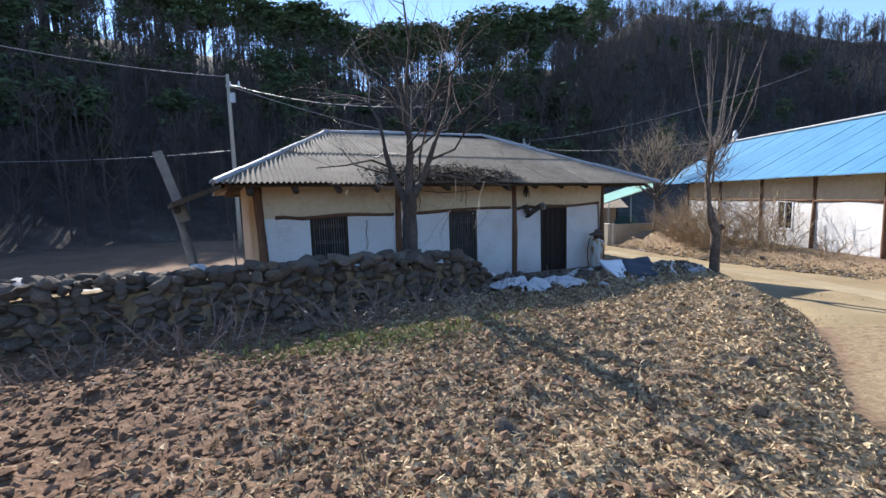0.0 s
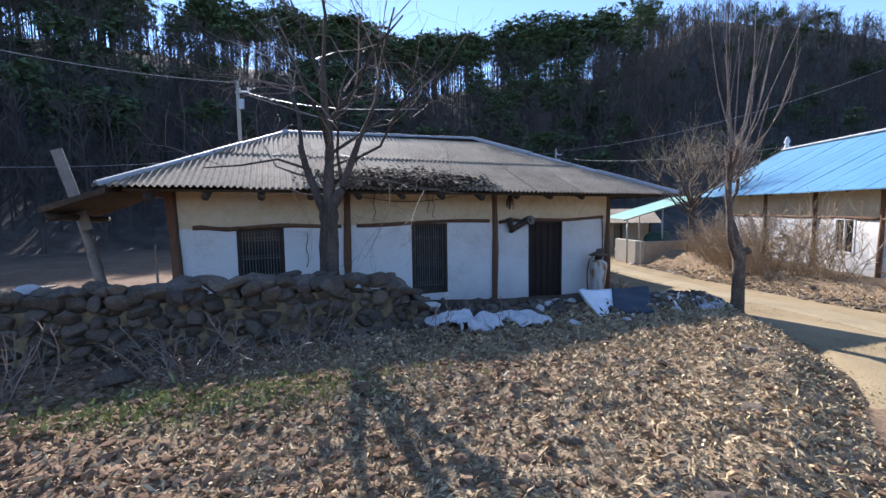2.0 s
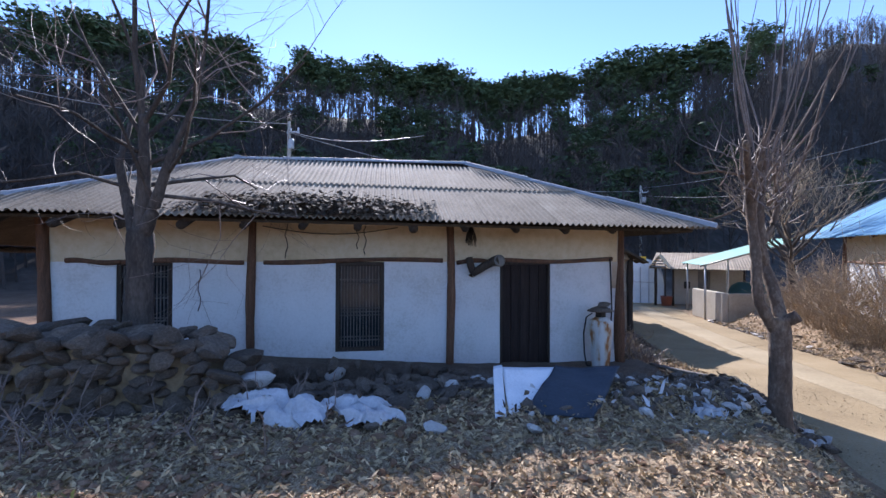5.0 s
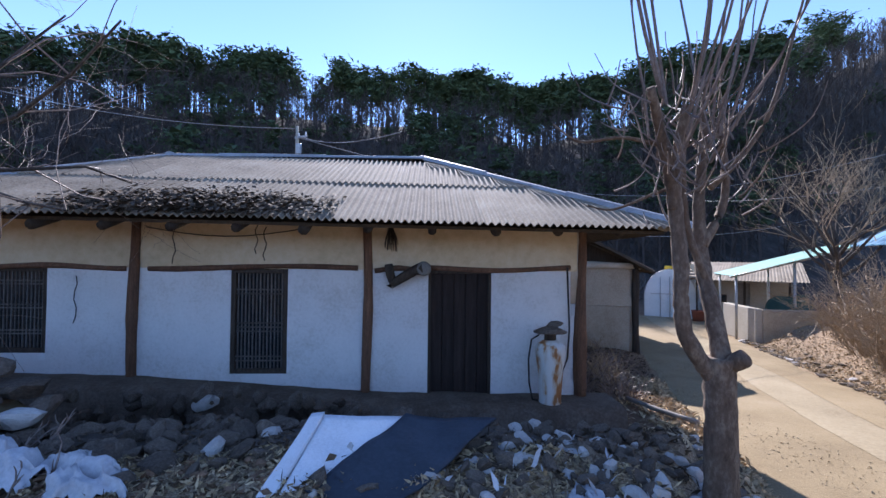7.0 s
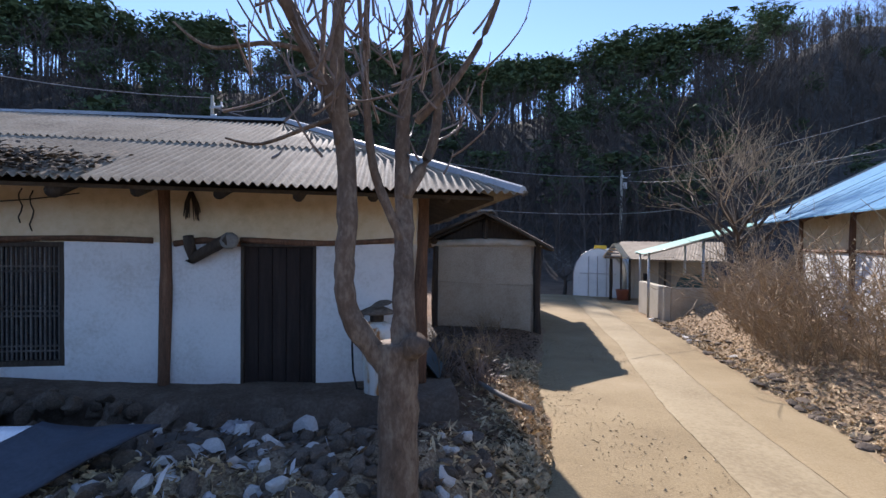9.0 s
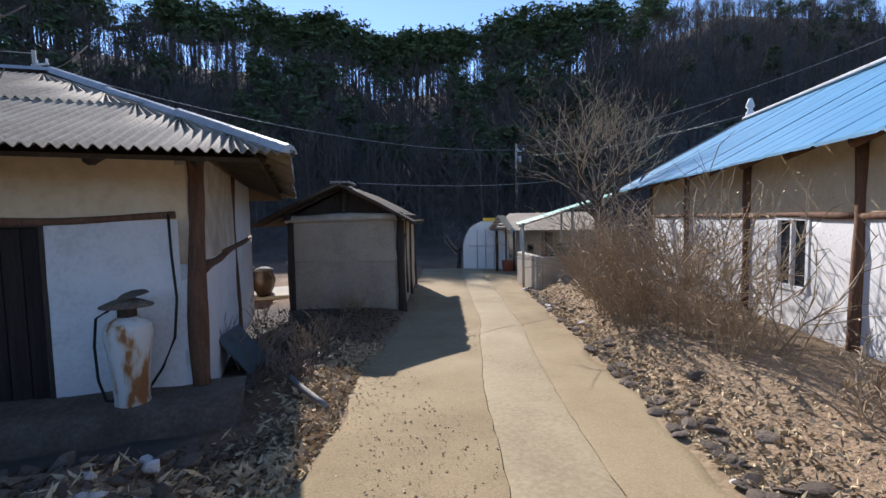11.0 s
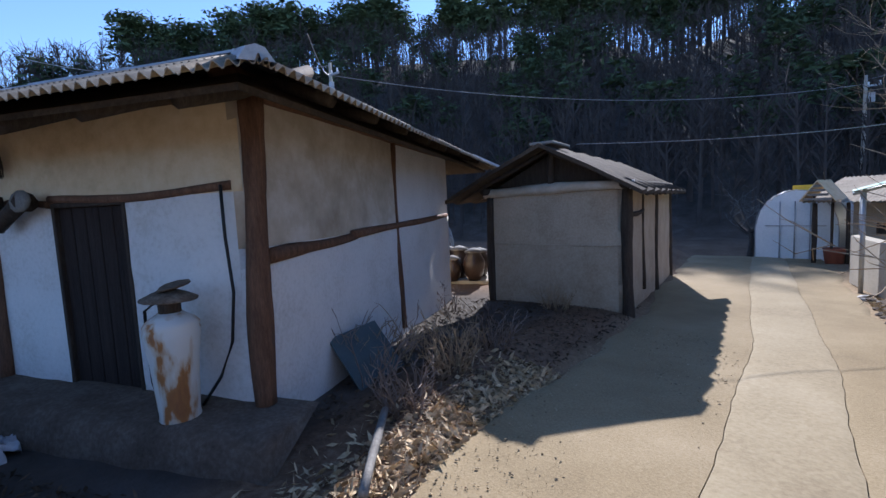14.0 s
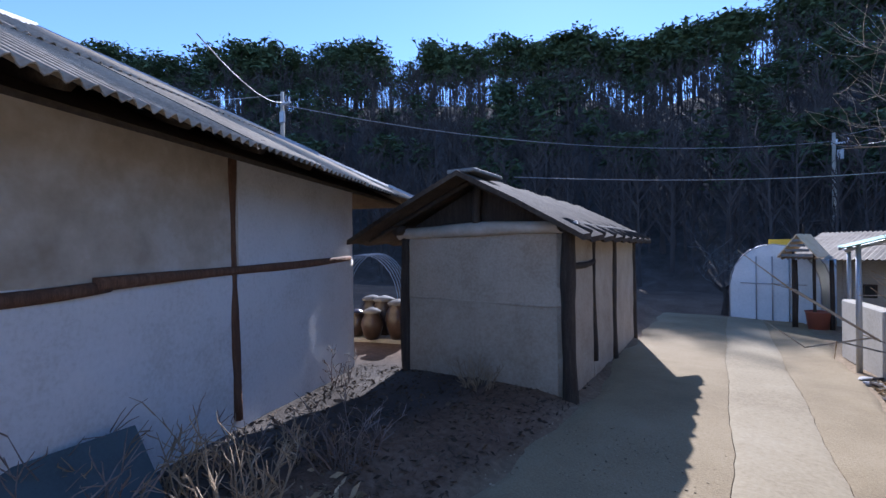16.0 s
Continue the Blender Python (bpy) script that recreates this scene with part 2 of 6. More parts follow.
# ------------------------------------------------------------------ tools
RNG = np.random.default_rng(7)
rnd = random.Random(11)


def thing(name, label, category, group="", at=None, kind=""):
    ob = new(name)
    ob.empty_display_size = 0.1
    if at is not None:
        ob.matrix_world = at
    return tagged(ob, label, category, group, kind)


def to_object(name, mesh, material, parent=None, label="", smooth=False):
    if material and not mesh.materials:
        mesh.materials.append(material)
    if smooth:
        mesh.polygons.foreach_set("use_smooth", [True] * len(mesh.polygons))
    ob = new(name, mesh)
    if parent is not None:
        ob.parent = parent
    if label:
        ob["label"] = label
    return ob


def part(name, bm, material, parent=None, label="", smooth=False):
    mesh = bpy.data.meshes.new(name)
    bm.to_mesh(mesh)
    bm.free()
    return to_object(name, mesh, material, parent, label, smooth)


def raw(name, verts, faces, material, parent=None, label="", smooth=False):
    mesh = bpy.data.meshes.new(name)
    mesh.from_pydata([tuple(v) for v in verts], [], [tuple(f) for f in faces])
    mesh.update()
    return to_object(name, mesh, material, parent, label, smooth)


def box(x0, x1, y0, y1, z0, z1, bevel=0.006, bm=None):
    one = bmesh.new()
    m = Matrix.Translation(((x0 + x1) / 2, (y0 + y1) / 2, (z0 + z1) / 2)) @ Matrix.Diagonal((x1 - x0, y1 - y0, z1 - z0, 1))
    bmesh.ops.create_cube(one, size=1, matrix=m)
    if bevel:
        bmesh.ops.bevel(one, geom=one.edges[:], offset=min(bevel, 0.3 * min(x1 - x0, y1 - y0, z1 - z0)), segments=1, affect="EDGES")
    if bm is None:
        return one
    tmp = bpy.data.meshes.new("tmp")
    one.to_mesh(tmp)
    one.free()
    bm.from_mesh(tmp)
    bpy.data.meshes.remove(tmp)
    return bm


def tube_arrays(path, radii, sides, V, F, cap=True):
    """Adds a tapered tube along path to the lists V, F."""
    n0 = len(V)
    path = [Vector(p) for p in path]
    for i, p in enumerate(path):
        d = path[min(i + 1, len(path) - 1)] - path[max(i - 1, 0)]
        d.normalize()
        side = d.cross(Vector((0.31, 0.17, 0.94)) if abs(d.z) < 0.9 else Vector((1, 0.2, 0)))
        side.normalize()
        up = d.cross(side)
        for k in range(sides):
            a = 2 * math.pi * k / sides
            V.append(p + (side * math.cos(a) + up * math.sin(a)) * radii[i])
    for i in range(len(path) - 1):
        for k in range(sides):
            a, b = n0 + i * sides + k, n0 + i * sides + (k + 1) % sides
            F.append((a, b, b + sides, a + sides))
    if cap:
        F.append(tuple(n0 + k for k in reversed(range(sides))))
        F.append(tuple(n0 + (len(path) - 1) * sides + k for k in range(sides)))


def log(name, a, b, r, material, parent, wob=0.02, sides=8, steps=8, label="", taper=0.1, seed=0):
    """A hand-hewn, slightly crooked log from a to b."""
    g = random.Random(seed + int(abs(a[0] * 131 + a[2] * 57 + b[1] * 17) * 10))
    a, b = Vector(a), Vector(b)
    pts, rad = [], []
    ph = [g.uniform(0, 6.28) for _ in range(4)]
    for i in range(steps + 1):
        t = i / steps
        off = Vector((math.sin(ph[0] + 4.2 * t), math.sin(ph[1] + 3.1 * t) * 0.3, math.sin(ph[2] + 5 * t))) * wob
        along = (b - a).normalized()
        off -= along * off.dot(along)
        pts.append(a.lerp(b, t) + off)
        rad.append(r * (1 - taper * t) * (1 + 0.09 * math.sin(ph[3] + 9 * t) + g.uniform(-0.06, 0.06)))
    V, F = [], []
    tube_arrays(pts, rad, sides, V, F)
    return raw(name, V, F, material, parent, label, True)


def rope(name, pts, r, material, parent=None, label="", sides=5):
    V, F = [], []
    tube_arrays(pts, [r] * len(pts), sides, V, F)
    return raw(name, V, F, material, parent, label, True)


def rock_mesh(name, seed, material, sub=2, rough=0.45):
    bm = bmesh.new()
    bmesh.ops.create_icosphere(bm, subdivisions=sub, radius=1)
    o = Vector((seed * 7.3, seed * 3.1, seed * 5.7))
    g = random.Random(seed)
    planes = [(Vector((g.gauss(0, 1), g.gauss(0, 1), g.gauss(0, 1))).normalized(), g.uniform(0.42, 0.8)) for _ in range(9)]
    for v in bm.verts:
        p = v.co.copy()
        p *= 1 + rough * noise.noise(p * 1.3 + o)
        for nrm, dd in planes:
            over = p.dot(nrm) - dd
            if over > 0:
                p -= nrm * over * 0.85
        v.co = p
    me = bpy.data.meshes.new(name)
    bm.to_mesh(me)
    bm.free()
    me.materials.append(material)
    return me


# ------------------------------------------------------------------ plan
TH = radians(26.35)                      # the house stands turned by this
HOUSE = pose(3.946, 11.108, 0, 0, 0, 26.35)  # its front corner by the road; u along the front, v to the back
HU, HV = Vector((math.cos(TH), math.sin(TH), 0)), Vector((-math.sin(TH), math.cos(TH), 0))


def house_uv(x, y):
    dx, dy = x - 3.93, y - 11.05
    return dx * math.cos(TH) + dy * math.sin(TH), -dx * math.sin(TH) + dy * math.cos(TH)


def house_xy(u, v):
    return 3.93 + u * math.cos(TH) - v * math.sin(TH), 11.05 + u * math.sin(TH) + v * math.cos(TH)


ROAD_Y = [-30, 0, 3, 4.5, 6, 7.2, 9, 10.7, 12.2, 16, 20, 24.7, 26]
ROAD_L = [1.5, 1.9, 2.9, 4.0, 4.9, 5.3, 5.5, 5.3, 5.0, 4.72, 4.0, 3.3, 3.2]
ROAD_RY = [-30, 0, 5, 9.7, 11.6, 15.2, 19, 22, 26]
ROAD_R = [7.5, 7.8, 8.2, 8.1, 7.93, 7.7, 7.25, 6.9, 6.4]
ROAD_ZY = [-30, 0, 3, 6.5, 9, 12.2, 15.5, 20, 25, 30]
ROAD_Z = [0.05, -0.04, -0.09, -0.24, -0.36, -0.55, -0.72, -0.82, -0.9, -1.1]
SKY_AZ = [-180, -130, -75, -60, -43, -33, -24, -18, -13, -8, 0, 8, 13.7, 18, 29, 35, 45, 55, 62, 71, 85, 110, 140, 180]
SKY_EL = [5, 5, 8, 11, 14.0, 18.2, 20.6, 19.0, 17.6, 17.8, 17.6, 16.6, 16.0, 18.6, 19.6, 19.4, 18.6, 17.6, 17.0, 14.6, 12, 8, 5, 5]


def smooth(a, b, x):
    t = np.clip((x - a) / (b - a), 0, 1)
    return t * t * (3 - 2 * t)


def lumps(x, y, s, seed=0):
    """Cheap smooth noise on arrays."""
    r = np.random.default_rng(seed)
    out = np.zeros_like(x, dtype=float)
    for i in range(7):
        a, f, p = r.uniform(0, 6.283), s * (0.6 + 0.25 * i), r.uniform(0, 6.283)
        out += np.sin((x * np.cos(a) + y * np.sin(a)) * f + p + 1.3 * np.sin((x * np.sin(a) - y * np.cos(a)) * f * 0.7 + p)) / (1 + 0.25 * i)
    return out / 4


def terrain(x, y, detail=True):
    x, y = np.asarray(x, float), np.asarray(y, float)
    u = (x - 3.93) * math.cos(TH) + (y - 11.05) * math.sin(TH)
    v = -(x - 3.93) * math.sin(TH) + (y - 11.05) * math.cos(TH)
    road = np.interp(y, ROAD_ZY, ROAD_Z)
    field = 0.06 + 0.05 * lumps(x, y, 0.8, 3)
    yard = -0.42 - 0.13 * smooth(-5.0, -3.0, u)
    # the field falls to the house yard behind the stone wall, and to the lane
    z = field + (yard - field) * smooth(-2.15, -1.2, v)
    back = smooth(1.2, 4.8, v)
    z = z * (1 - back) + (-0.66) * back
    left = np.interp(y, ROAD_Y, ROAD_L)
    right = np.interp(y, ROAD_RY, ROAD_R)
    onl = smooth(-0.75, 0.05, x - left)
    z = z * (1 - onl) + road * onl
    bank = np.where(y < 19, np.maximum(road + 0.1, -0.18), road + 0.05)
    onr = smooth(0.05, 1.2, x - right)
    z = z * (1 - onr) + bank * onr
    far = smooth(25.5, 28.5, y)
    z = z * (1 - far) + (-1.3) * far
    # rubble heap by the pruned tree
    z = z + 0.1 * np.exp(-(((u + 1.9) / 1.5) ** 2 + ((v + 2.75) / 0.5) ** 2)) * (1 - onl)
    if detail:
        clod = np.maximum(0, lumps(x, y, 9, 5)) * 0.065 + np.maximum(0, lumps(x, y, 23, 6)) * 0.042 + lumps(x, y, 55, 8) * 0.01
        z = z + clod * (1 - onl) * (1 - onr) * smooth(-1.0, -2.6, v) + 0.02 * lumps(x, y, 6, 9) * (1 - onl * (1 - onr))
        z = np.where((x > left) & (x < right) & (y < 26.2) & (y > 5.3), np.minimum(z, road - 0.03), z)
    # valley side and wooded hills
    dx, dy = x - 4, y - 9
    r = np.hypot(dx, dy)
    az = np.degrees(np.arctan2(-dx, dy))
    el = np.interp(az, SKY_AZ, SKY_EL)
    crest = 68 + 94 * smooth(-14, -26, az) + 60 * smooth(70, 100, np.abs(az - 10))
    height = crest * np.tan(np.radians(el))
    foot = 29 + 27 * smooth(-5, -40, az)
    rise = np.clip((r - foot) / (crest - foot), 0, 1.0)
    hill = height * (0.25 * smooth(0, 1, rise) + 0.75 * rise) + 1.8 * lumps(x, y, 0.06, 21) * rise
    out = smooth(26, 45, r)
    base = z * (1 - out) + (-0.6) * out
    return base + hill - smooth(0, 400, r - crest) * height * 0.4


def gz(x, y, detail=False):
    return float(terrain(np.array([x]), np.array([y]), detail)[0])


def axis(parts):
    out = []
    for a, b, s in parts:
        out += list(np.arange(a, b, s))
    return np.array(out + [parts[-1][1]])


# ground: one sheet to the horizon
gx = axis([(-600, -160, 40), (-160, -60, 5), (-60, -14, 1.6), (-14, -5.5, 0.25), (-5.5, 6.2, 0.05), (6.2, 12, 0.2), (12, 60, 1.6), (60, 160, 5), (160, 600, 40)])
gy = axis([(-600, -100, 40), (-100, -12, 4), (-12, -1, 0.5), (-1, 1, 0.12), (1, 9.4, 0.045), (9.4, 14, 0.12), (14, 30, 0.35), (30, 60, 1.5), (60, 180, 4), (180, 600, 40)])
GX, GY = np.meshgrid(gx, gy)
GZ = terrain(GX, GY)
nx, ny = len(gx), len(gy)
gm = bpy.data.meshes.new("ground")
idx = np.arange(nx * ny).reshape(ny, nx)
quads = np.stack([idx[:-1, :-1], idx[:-1, 1:], idx[1:, 1:], idx[1:, :-1]], -1).reshape(-1, 4)
gm.from_pydata(np.stack([GX, GY, GZ], -1).reshape(-1, 3).tolist(), [], quads.tolist())
cov = gm.color_attributes.new("cover", "FLOAT_COLOR", "POINT")
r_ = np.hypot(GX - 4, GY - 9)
uu = (GX - 3.93) * math.cos(TH) + (GY - 11.05) * math.sin(TH)
vv = -(GX - 3.93) * math.sin(TH) + (GY - 11.05) * math.cos(TH)
straw_mask = np.clip(smooth(-2.6, 0.3, GX - 0.2 * GY + 0.8 * lumps(GX, GY, 1.2, 31)) * 0.9, 0, 1)
straw_mask = straw_mask * smooth(0.1, -0.5, GX - np.interp(GY, ROAD_Y, ROAD_L)) * smooth(-1.9, -2.6, vv) + 0.12 * smooth(-2.6, -1.9, vv) * smooth(40, 20, r_)
straw_mask = np.clip(straw_mask + 0.55 * smooth(0.0, 0.4, GX - np.interp(GY, ROAD_RY, ROAD_R)) * smooth(40, 20, r_) * smooth(4, 7, GY), 0, 1)
moss_mask = np.exp(-(((GX + 0.75) / 1.0) ** 2 + ((GY - 4.45) / 0.4) ** 2)) * 0.95 * np.clip(lumps(GX, GY, 3, 41) + 0.8, 0, 1)
track_mask = smooth(-0.25, 0.3, GX - np.interp(GY, ROAD_Y, ROAD_L) + 0.15 * lumps(GX, GY, 2.2, 51)) * smooth(0.5, 0.0, GX - np.interp(GY, ROAD_RY, ROAD_R)) * smooth(26.5, 25.5, GY) * smooth(-12, -6, GY)
# ground by the house darkened for mouldy leaves and for shade painted in
mould_shade = 0.9 * smooth(-3.0, -2.3, vv) * smooth(7, 5, vv) * smooth(-0.8, -1.3, GX - np.interp(GY, ROAD_Y, ROAD_L)) * smooth(-9, -7.5, uu)
cols = np.stack([straw_mask, np.clip(moss_mask, 0, 1), np.clip(smooth(20, 34, r_) + mould_shade, 0, 1), 1 - track_mask], -1).reshape(-1)
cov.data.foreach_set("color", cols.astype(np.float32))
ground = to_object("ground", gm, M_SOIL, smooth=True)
tagged(ground, "tilled brown earth with straw, meadow and wooded hillside", "ground", kind="structure")

# lane of sandy concrete, with long seams between three strips
road = thing("road", "narrow sandy concrete village lane with cracked seams", "road", kind="structure")
ry = np.concatenate([np.arange(5.2, 26, 0.2), [26]])
for k, (f0, f1) in enumerate([(0.0, 0.5), (0.5, 0.74), (0.74, 1.0)]):
    V, F = [], []
    n = 10
    for yy in ry:
        l, r = np.interp(yy, ROAD_Y, ROAD_L) - 0.02, np.interp(yy, ROAD_RY, ROAD_R) + 0.03
        wl = 0.07 * math.sin(yy * 1.9) + 0.04 * math.sin(yy * 5.3) if k == 0 else 0
        wr = 0.06 * math.sin(yy * 2.3) + 0.03 * math.sin(yy * 6.1) if k == 2 else 0
        s = 0.014 * math.sin(yy * 2.1 + k) + 0.007 * math.sin(yy * 19)
        a = l + (r - l) * f0 + (wl if k == 0 else 0.003 + 0.014 * math.sin(yy * 2.1 + k - 1) + 0.007 * math.sin(yy * 19))
        b = l + (r - l) * f1 + (wr if k == 2 else -0.003 + s)
        z0 = np.interp(yy, ROAD_ZY, ROAD_Z)
        for i in range(n + 1):
            xx = a + (b - a) * i / n
            drop = -0.05 if i in (0, n) else 0
            V.append((xx, yy, z0 + drop * (0.22 if (k, i) not in ((0, 0), (2, n)) else 1) + 0.008 * math.sin(xx * 3 + yy * 1.7)))
    for j in range(len(ry) - 1):
        for i in range(n):
            q = j * (n + 1) + i
            F.append((q, q + 1, q + n + 2, q + n + 1))
    raw("road_strip", V, F, M_ROADC if k == 1 else M_ROAD, road, "", True)


# ------------------------------------------------------------------ the farmhouse
farmhouse = thing("farmhouse", "old whitewashed clay farmhouse with a hipped corrugated roof", "house", at=HOUSE)


def panel(name, u0, u1, z0, z1, face, material, inward, horizontal=True, step=0.09, seed=0, thick=0.14, relief=0.012):
    """A hand-plastered infill panel. horizontal: it lies along u at v = face; else along v at u = face. inward: the way to the inside."""
    nu, nz = max(2, int((u1 - u0) / step)), max(2, int((z1 - z0) / step))
    V, F = [], []
    for j in range(nz + 1):
        for i in range(nu + 1):
            a, z = u0 + (u1 - u0) * i / nu, z0 + (z1 - z0) * j / nz
            d = relief * (noise.noise(Vector((a * 1.7, z * 1.7, seed + face))) + 0.5 * noise.noise(Vector((a * 5, z * 5, seed))))
            V.append((a, face + d, z) if horizontal else (face + d, a, z))
    for j in range(nz):
        for i in range(nu):
            q = j * (nu + 1) + i
            F.append((q, q + 1, q + nu + 2, q + nu + 1))
    n0 = len(V)
    rim = [(u0, z0), (u1, z0), (u1, z1), (u0, z1)]
    for a, z in rim:
        V.append((a, face + inward * thick, z) if horizontal else (face + inward * thick, a, z))
    front = [0, nu, (nz + 1) * (nu + 1) - 1, nz * (nu + 1)]
    for k in range(4):
        F.append((front[k], n0 + k, n0 + (k + 1) % 4, front[(k + 1) % 4]))
    F.append((n0, n0 + 1, n0 + 2, n0 + 3))
    return raw(name, V, F, material, farmhouse, "", True)


TOP = 1.80
BEAM = 1.20
POSTS = [-7.83, -5.34, -2.63, -0.06]
W1, W2, DOOR = (-7.02, -6.34), (-4.25, -3.58), (-1.9, -1.13)
# upper clay panels, lower white panels
for k in range(3):
    panel("clay_panel", POSTS[k], POSTS[k + 1], BEAM, TOP + 0.1, 0.0, M_CLAY, 1, seed=k)
lower = [(POSTS[0], W1[0]), (W1[1], POSTS[1]), (POSTS[1], W2[0]), (W2[1], POSTS[2]), (POSTS[2], DOOR[0]), (DOOR[1], POSTS[3])]
for k, (a, b) in enumerate(lower):
    panel("white_panel", a, b, -0.36, BEAM, 0.0, M_WHITE, 1, seed=10 + k)
panel("white_panel", W1[0], W1[1], -0.36, 0.2, 0.0, M_WHITE, 1, seed=21)
panel("white_panel", W2[0], W2[1], -0.36, -0.05, 0.0, M_WHITE, 1, seed=22)
# gable-side wall to the lane
panel("smeared_panel", 0.0, 2.72, 0.80, TOP + 0.2, 0.0, M_SMEAR, -1, False, seed=31)
panel("white_panel", 0.0, 2.72, -0.75, 0.80, 0.0, M_WHITE, -1, False, seed=32)
panel("white_panel", 2.72, 5.1, 0.85, TOP + 0.2, 0.0, M_WHITE, -1, False, seed=33)
panel("white_panel", 2.72, 5.1, -0.9, 0.85, 0.0, M_WHITE, -1, False, seed=34)
# back and far side
part("back_wall", box(-7.83, -0.02, 4.96, 5.1, -0.8, TOP + 0.1), M_CLAY, farmhouse)
part("side_wall", box(-7.9, -7.76, 0.02, 5.0, -0.8, TOP + 0.1), M_CLAY, farmhouse)
part("inner_floor", box(-7.75, -0.15, 0.15, 4.95, -0.5, -0.35), M_THATCH, farmhouse)
# posts
for k, u in enumerate(POSTS[:3]):
    log("post", (u, -0.02, -0.32), (u - 0.02, -0.01, TOP + 0.04), 0.075 if k == 0 else 0.06, M_WOOD, farmhouse, 0.018, 10, 14, seed=k, taper=0.05)
log("post", (0.0, 0.0, -0.36), (-0.02, 0.07, TOP + 0.06), 0.085, M_WOOD, farmhouse, 0.02, 10, 16, seed=3, taper=0.05)
log("post", (0.0, 2.67, -0.5), (0.0, 2.65, TOP + 0.06), 0.045, M_WOOD, farmhouse, 0.02, 8, 12, seed=7)
# rails between the panels
for a, b, dz in ((-7.6, -6.95, 0), (-6.95, -5.45, 0.0), (-5.2, -2.75, 0.01), (-2.55, -1.9, 0.0), (-1.9, -0.15, 0.02)):
    log("rail", (a, -0.005, BEAM + dz), (b, -0.005, BEAM + dz + 0.01), 0.035, M_WOOD, farmhouse, 0.02, 7, 14, seed=int(a * 10))
log("rail", (0.0, 0.12, 0.72), (0.0, 1.5, 0.78), 0.06, M_WOOD, farmhouse, 0.012, 8, 10, seed=3, taper=0.35)
log("rail", (0.0, 1.4, 0.78), (0.0, 5.0, 0.88), 0.045, M_WOOD, farmhouse, 0.012, 8, 12, seed=5)
log("wall_plate", (-8.0, -0.02, TOP + 0.1), (0.12, -0.02, TOP + 0.1), 0.075, M_WOOD, farmhouse, 0.012, 8, 16)
log("wall_plate", (0.0, -0.2, TOP + 0.1), (0.0, 5.3, TOP + 0.12), 0.085, M_WOOD, farmhouse, 0.012, 8, 16)
# rafter ends under the eaves
for k in range(13):
    u = -8.0 + k * 0.68
    log("rafter", (u, -0.7, TOP - 0.16), (u, 0.6, TOP + 0.32), 0.055, M_DARKWOOD, farmhouse, 0.01, 8, 3, seed=k)
for k in range(8):
    v = 0.1 + k * 0.7
    log("rafter", (0.62, v, TOP - 0.04), (-0.4, v, TOP + 0.3), 0.05, M_DARKWOOD, farmhouse, 0.01, 8, 3, seed=40 + k)


def window(u0, u1, z0, z1, rows):
    wf = bmesh.new()
    f = 0.055
    for b in ((u0, u0 + f, 0.01, 0.09, z0, z1), (u1 - f, u1, 0.01, 0.09, z0, z1), (u0 + f, u1 - f, 0.012, 0.088, z1 - f, z1), (u0 + f, u1 - f, 0.012, 0.088, z0, z0 + f)):
        box(*b, 0.006, wf)
    frame_ob = part("window_frame", wf, M_DARKWOOD, farmhouse, "dark wooden window frame")
    part("pane", box(u0 + f, u1 - f, 0.075, 0.085, z0 + f, z1 - f, 0), M_GLASSDK, frame_ob, "dark pane behind the lattice")
    n = 13
    for i in range(n):
        uu_ = u0 + f + (u1 - u0 - 2 * f) * (i + 0.5) / n
        part("bar", box(uu_ - 0.008, uu_ + 0.008, 0.04, 0.06, z0 + f, z1 - f, 0.002), M_BARS, frame_ob)
    for zc in rows:
        part("bar", box(u0 + f, u1 - f, 0.034, 0.05, zc - 0.008, zc + 0.008, 0.002), M_BARS, frame_ob)


window(*W1, 0.2, BEAM, (0.42, 0.46, 0.72, 0.76, 1.0, 1.04))
window(*W2, -0.05, BEAM, (0.1, 0.15, 0.45, 0.5, 0.55, 0.9, 0.95))
# plank door
door = part("door", box(DOOR[0] + 0.03, DOOR[1] - 0.03, 0.05, 0.08, -0.3, BEAM - 0.04, 0.004), M_DOOR, farmhouse, "dark closed plank door")
for i in range(5):
    a = DOOR[0] + 0.03 + i * 0.142
    part("plank", box(a + 0.003, a + 0.139, 0.03, 0.052, -0.3, BEAM - 0.04, 0.005), M_DOOR, door)
db = bmesh.new()
for b in ((DOOR[0], DOOR[0] + 0.035, -0.01, 0.1, -0.34, BEAM), (DOOR[1] - 0.035, DOOR[1], -0.01, 0.1, -0.34, BEAM), (DOOR[0], DOOR[1], -0.012, 0.1, BEAM - 0.04, BEAM - 0.002)):
    box(*b, 0.006, db)
part("door_frame", db, M_DARKWOOD, farmhouse)
# earth platform along the front
pv, pf = [], []
nu = 60
for i in range(nu + 1):
    u = -8.2 + 8.55 * i / nu
    zt = np.interp(u, [-8.2, -5.3, -2.6, 0.4], [0.02, -0.06, -0.26, -0.32])
    wob = 0.05 * noise.noise(Vector((u * 2, 0, 3)))
    for v, z in ((0.1, zt), (-0.42 + wob, zt - 0.01), (-0.5 + wob, zt - 0.06), (-0.56 + wob * 1.5, -0.62)):
        pv.append((u, v, z + 0.015 * noise.noise(Vector((u * 4, v * 4, 1)))))
for i in range(nu):
    for j in range(3):
        q = i * 4 + j
        pf.append((q, q + 1, q + 5, q + 4))
pf.append((0, 3, 2, 1))
pf.append(tuple(nu * 4 + k for k in range(4)))
raw("platform", pv, pf, M_EARTH, farmhouse, "packed clay and stone platform", True)

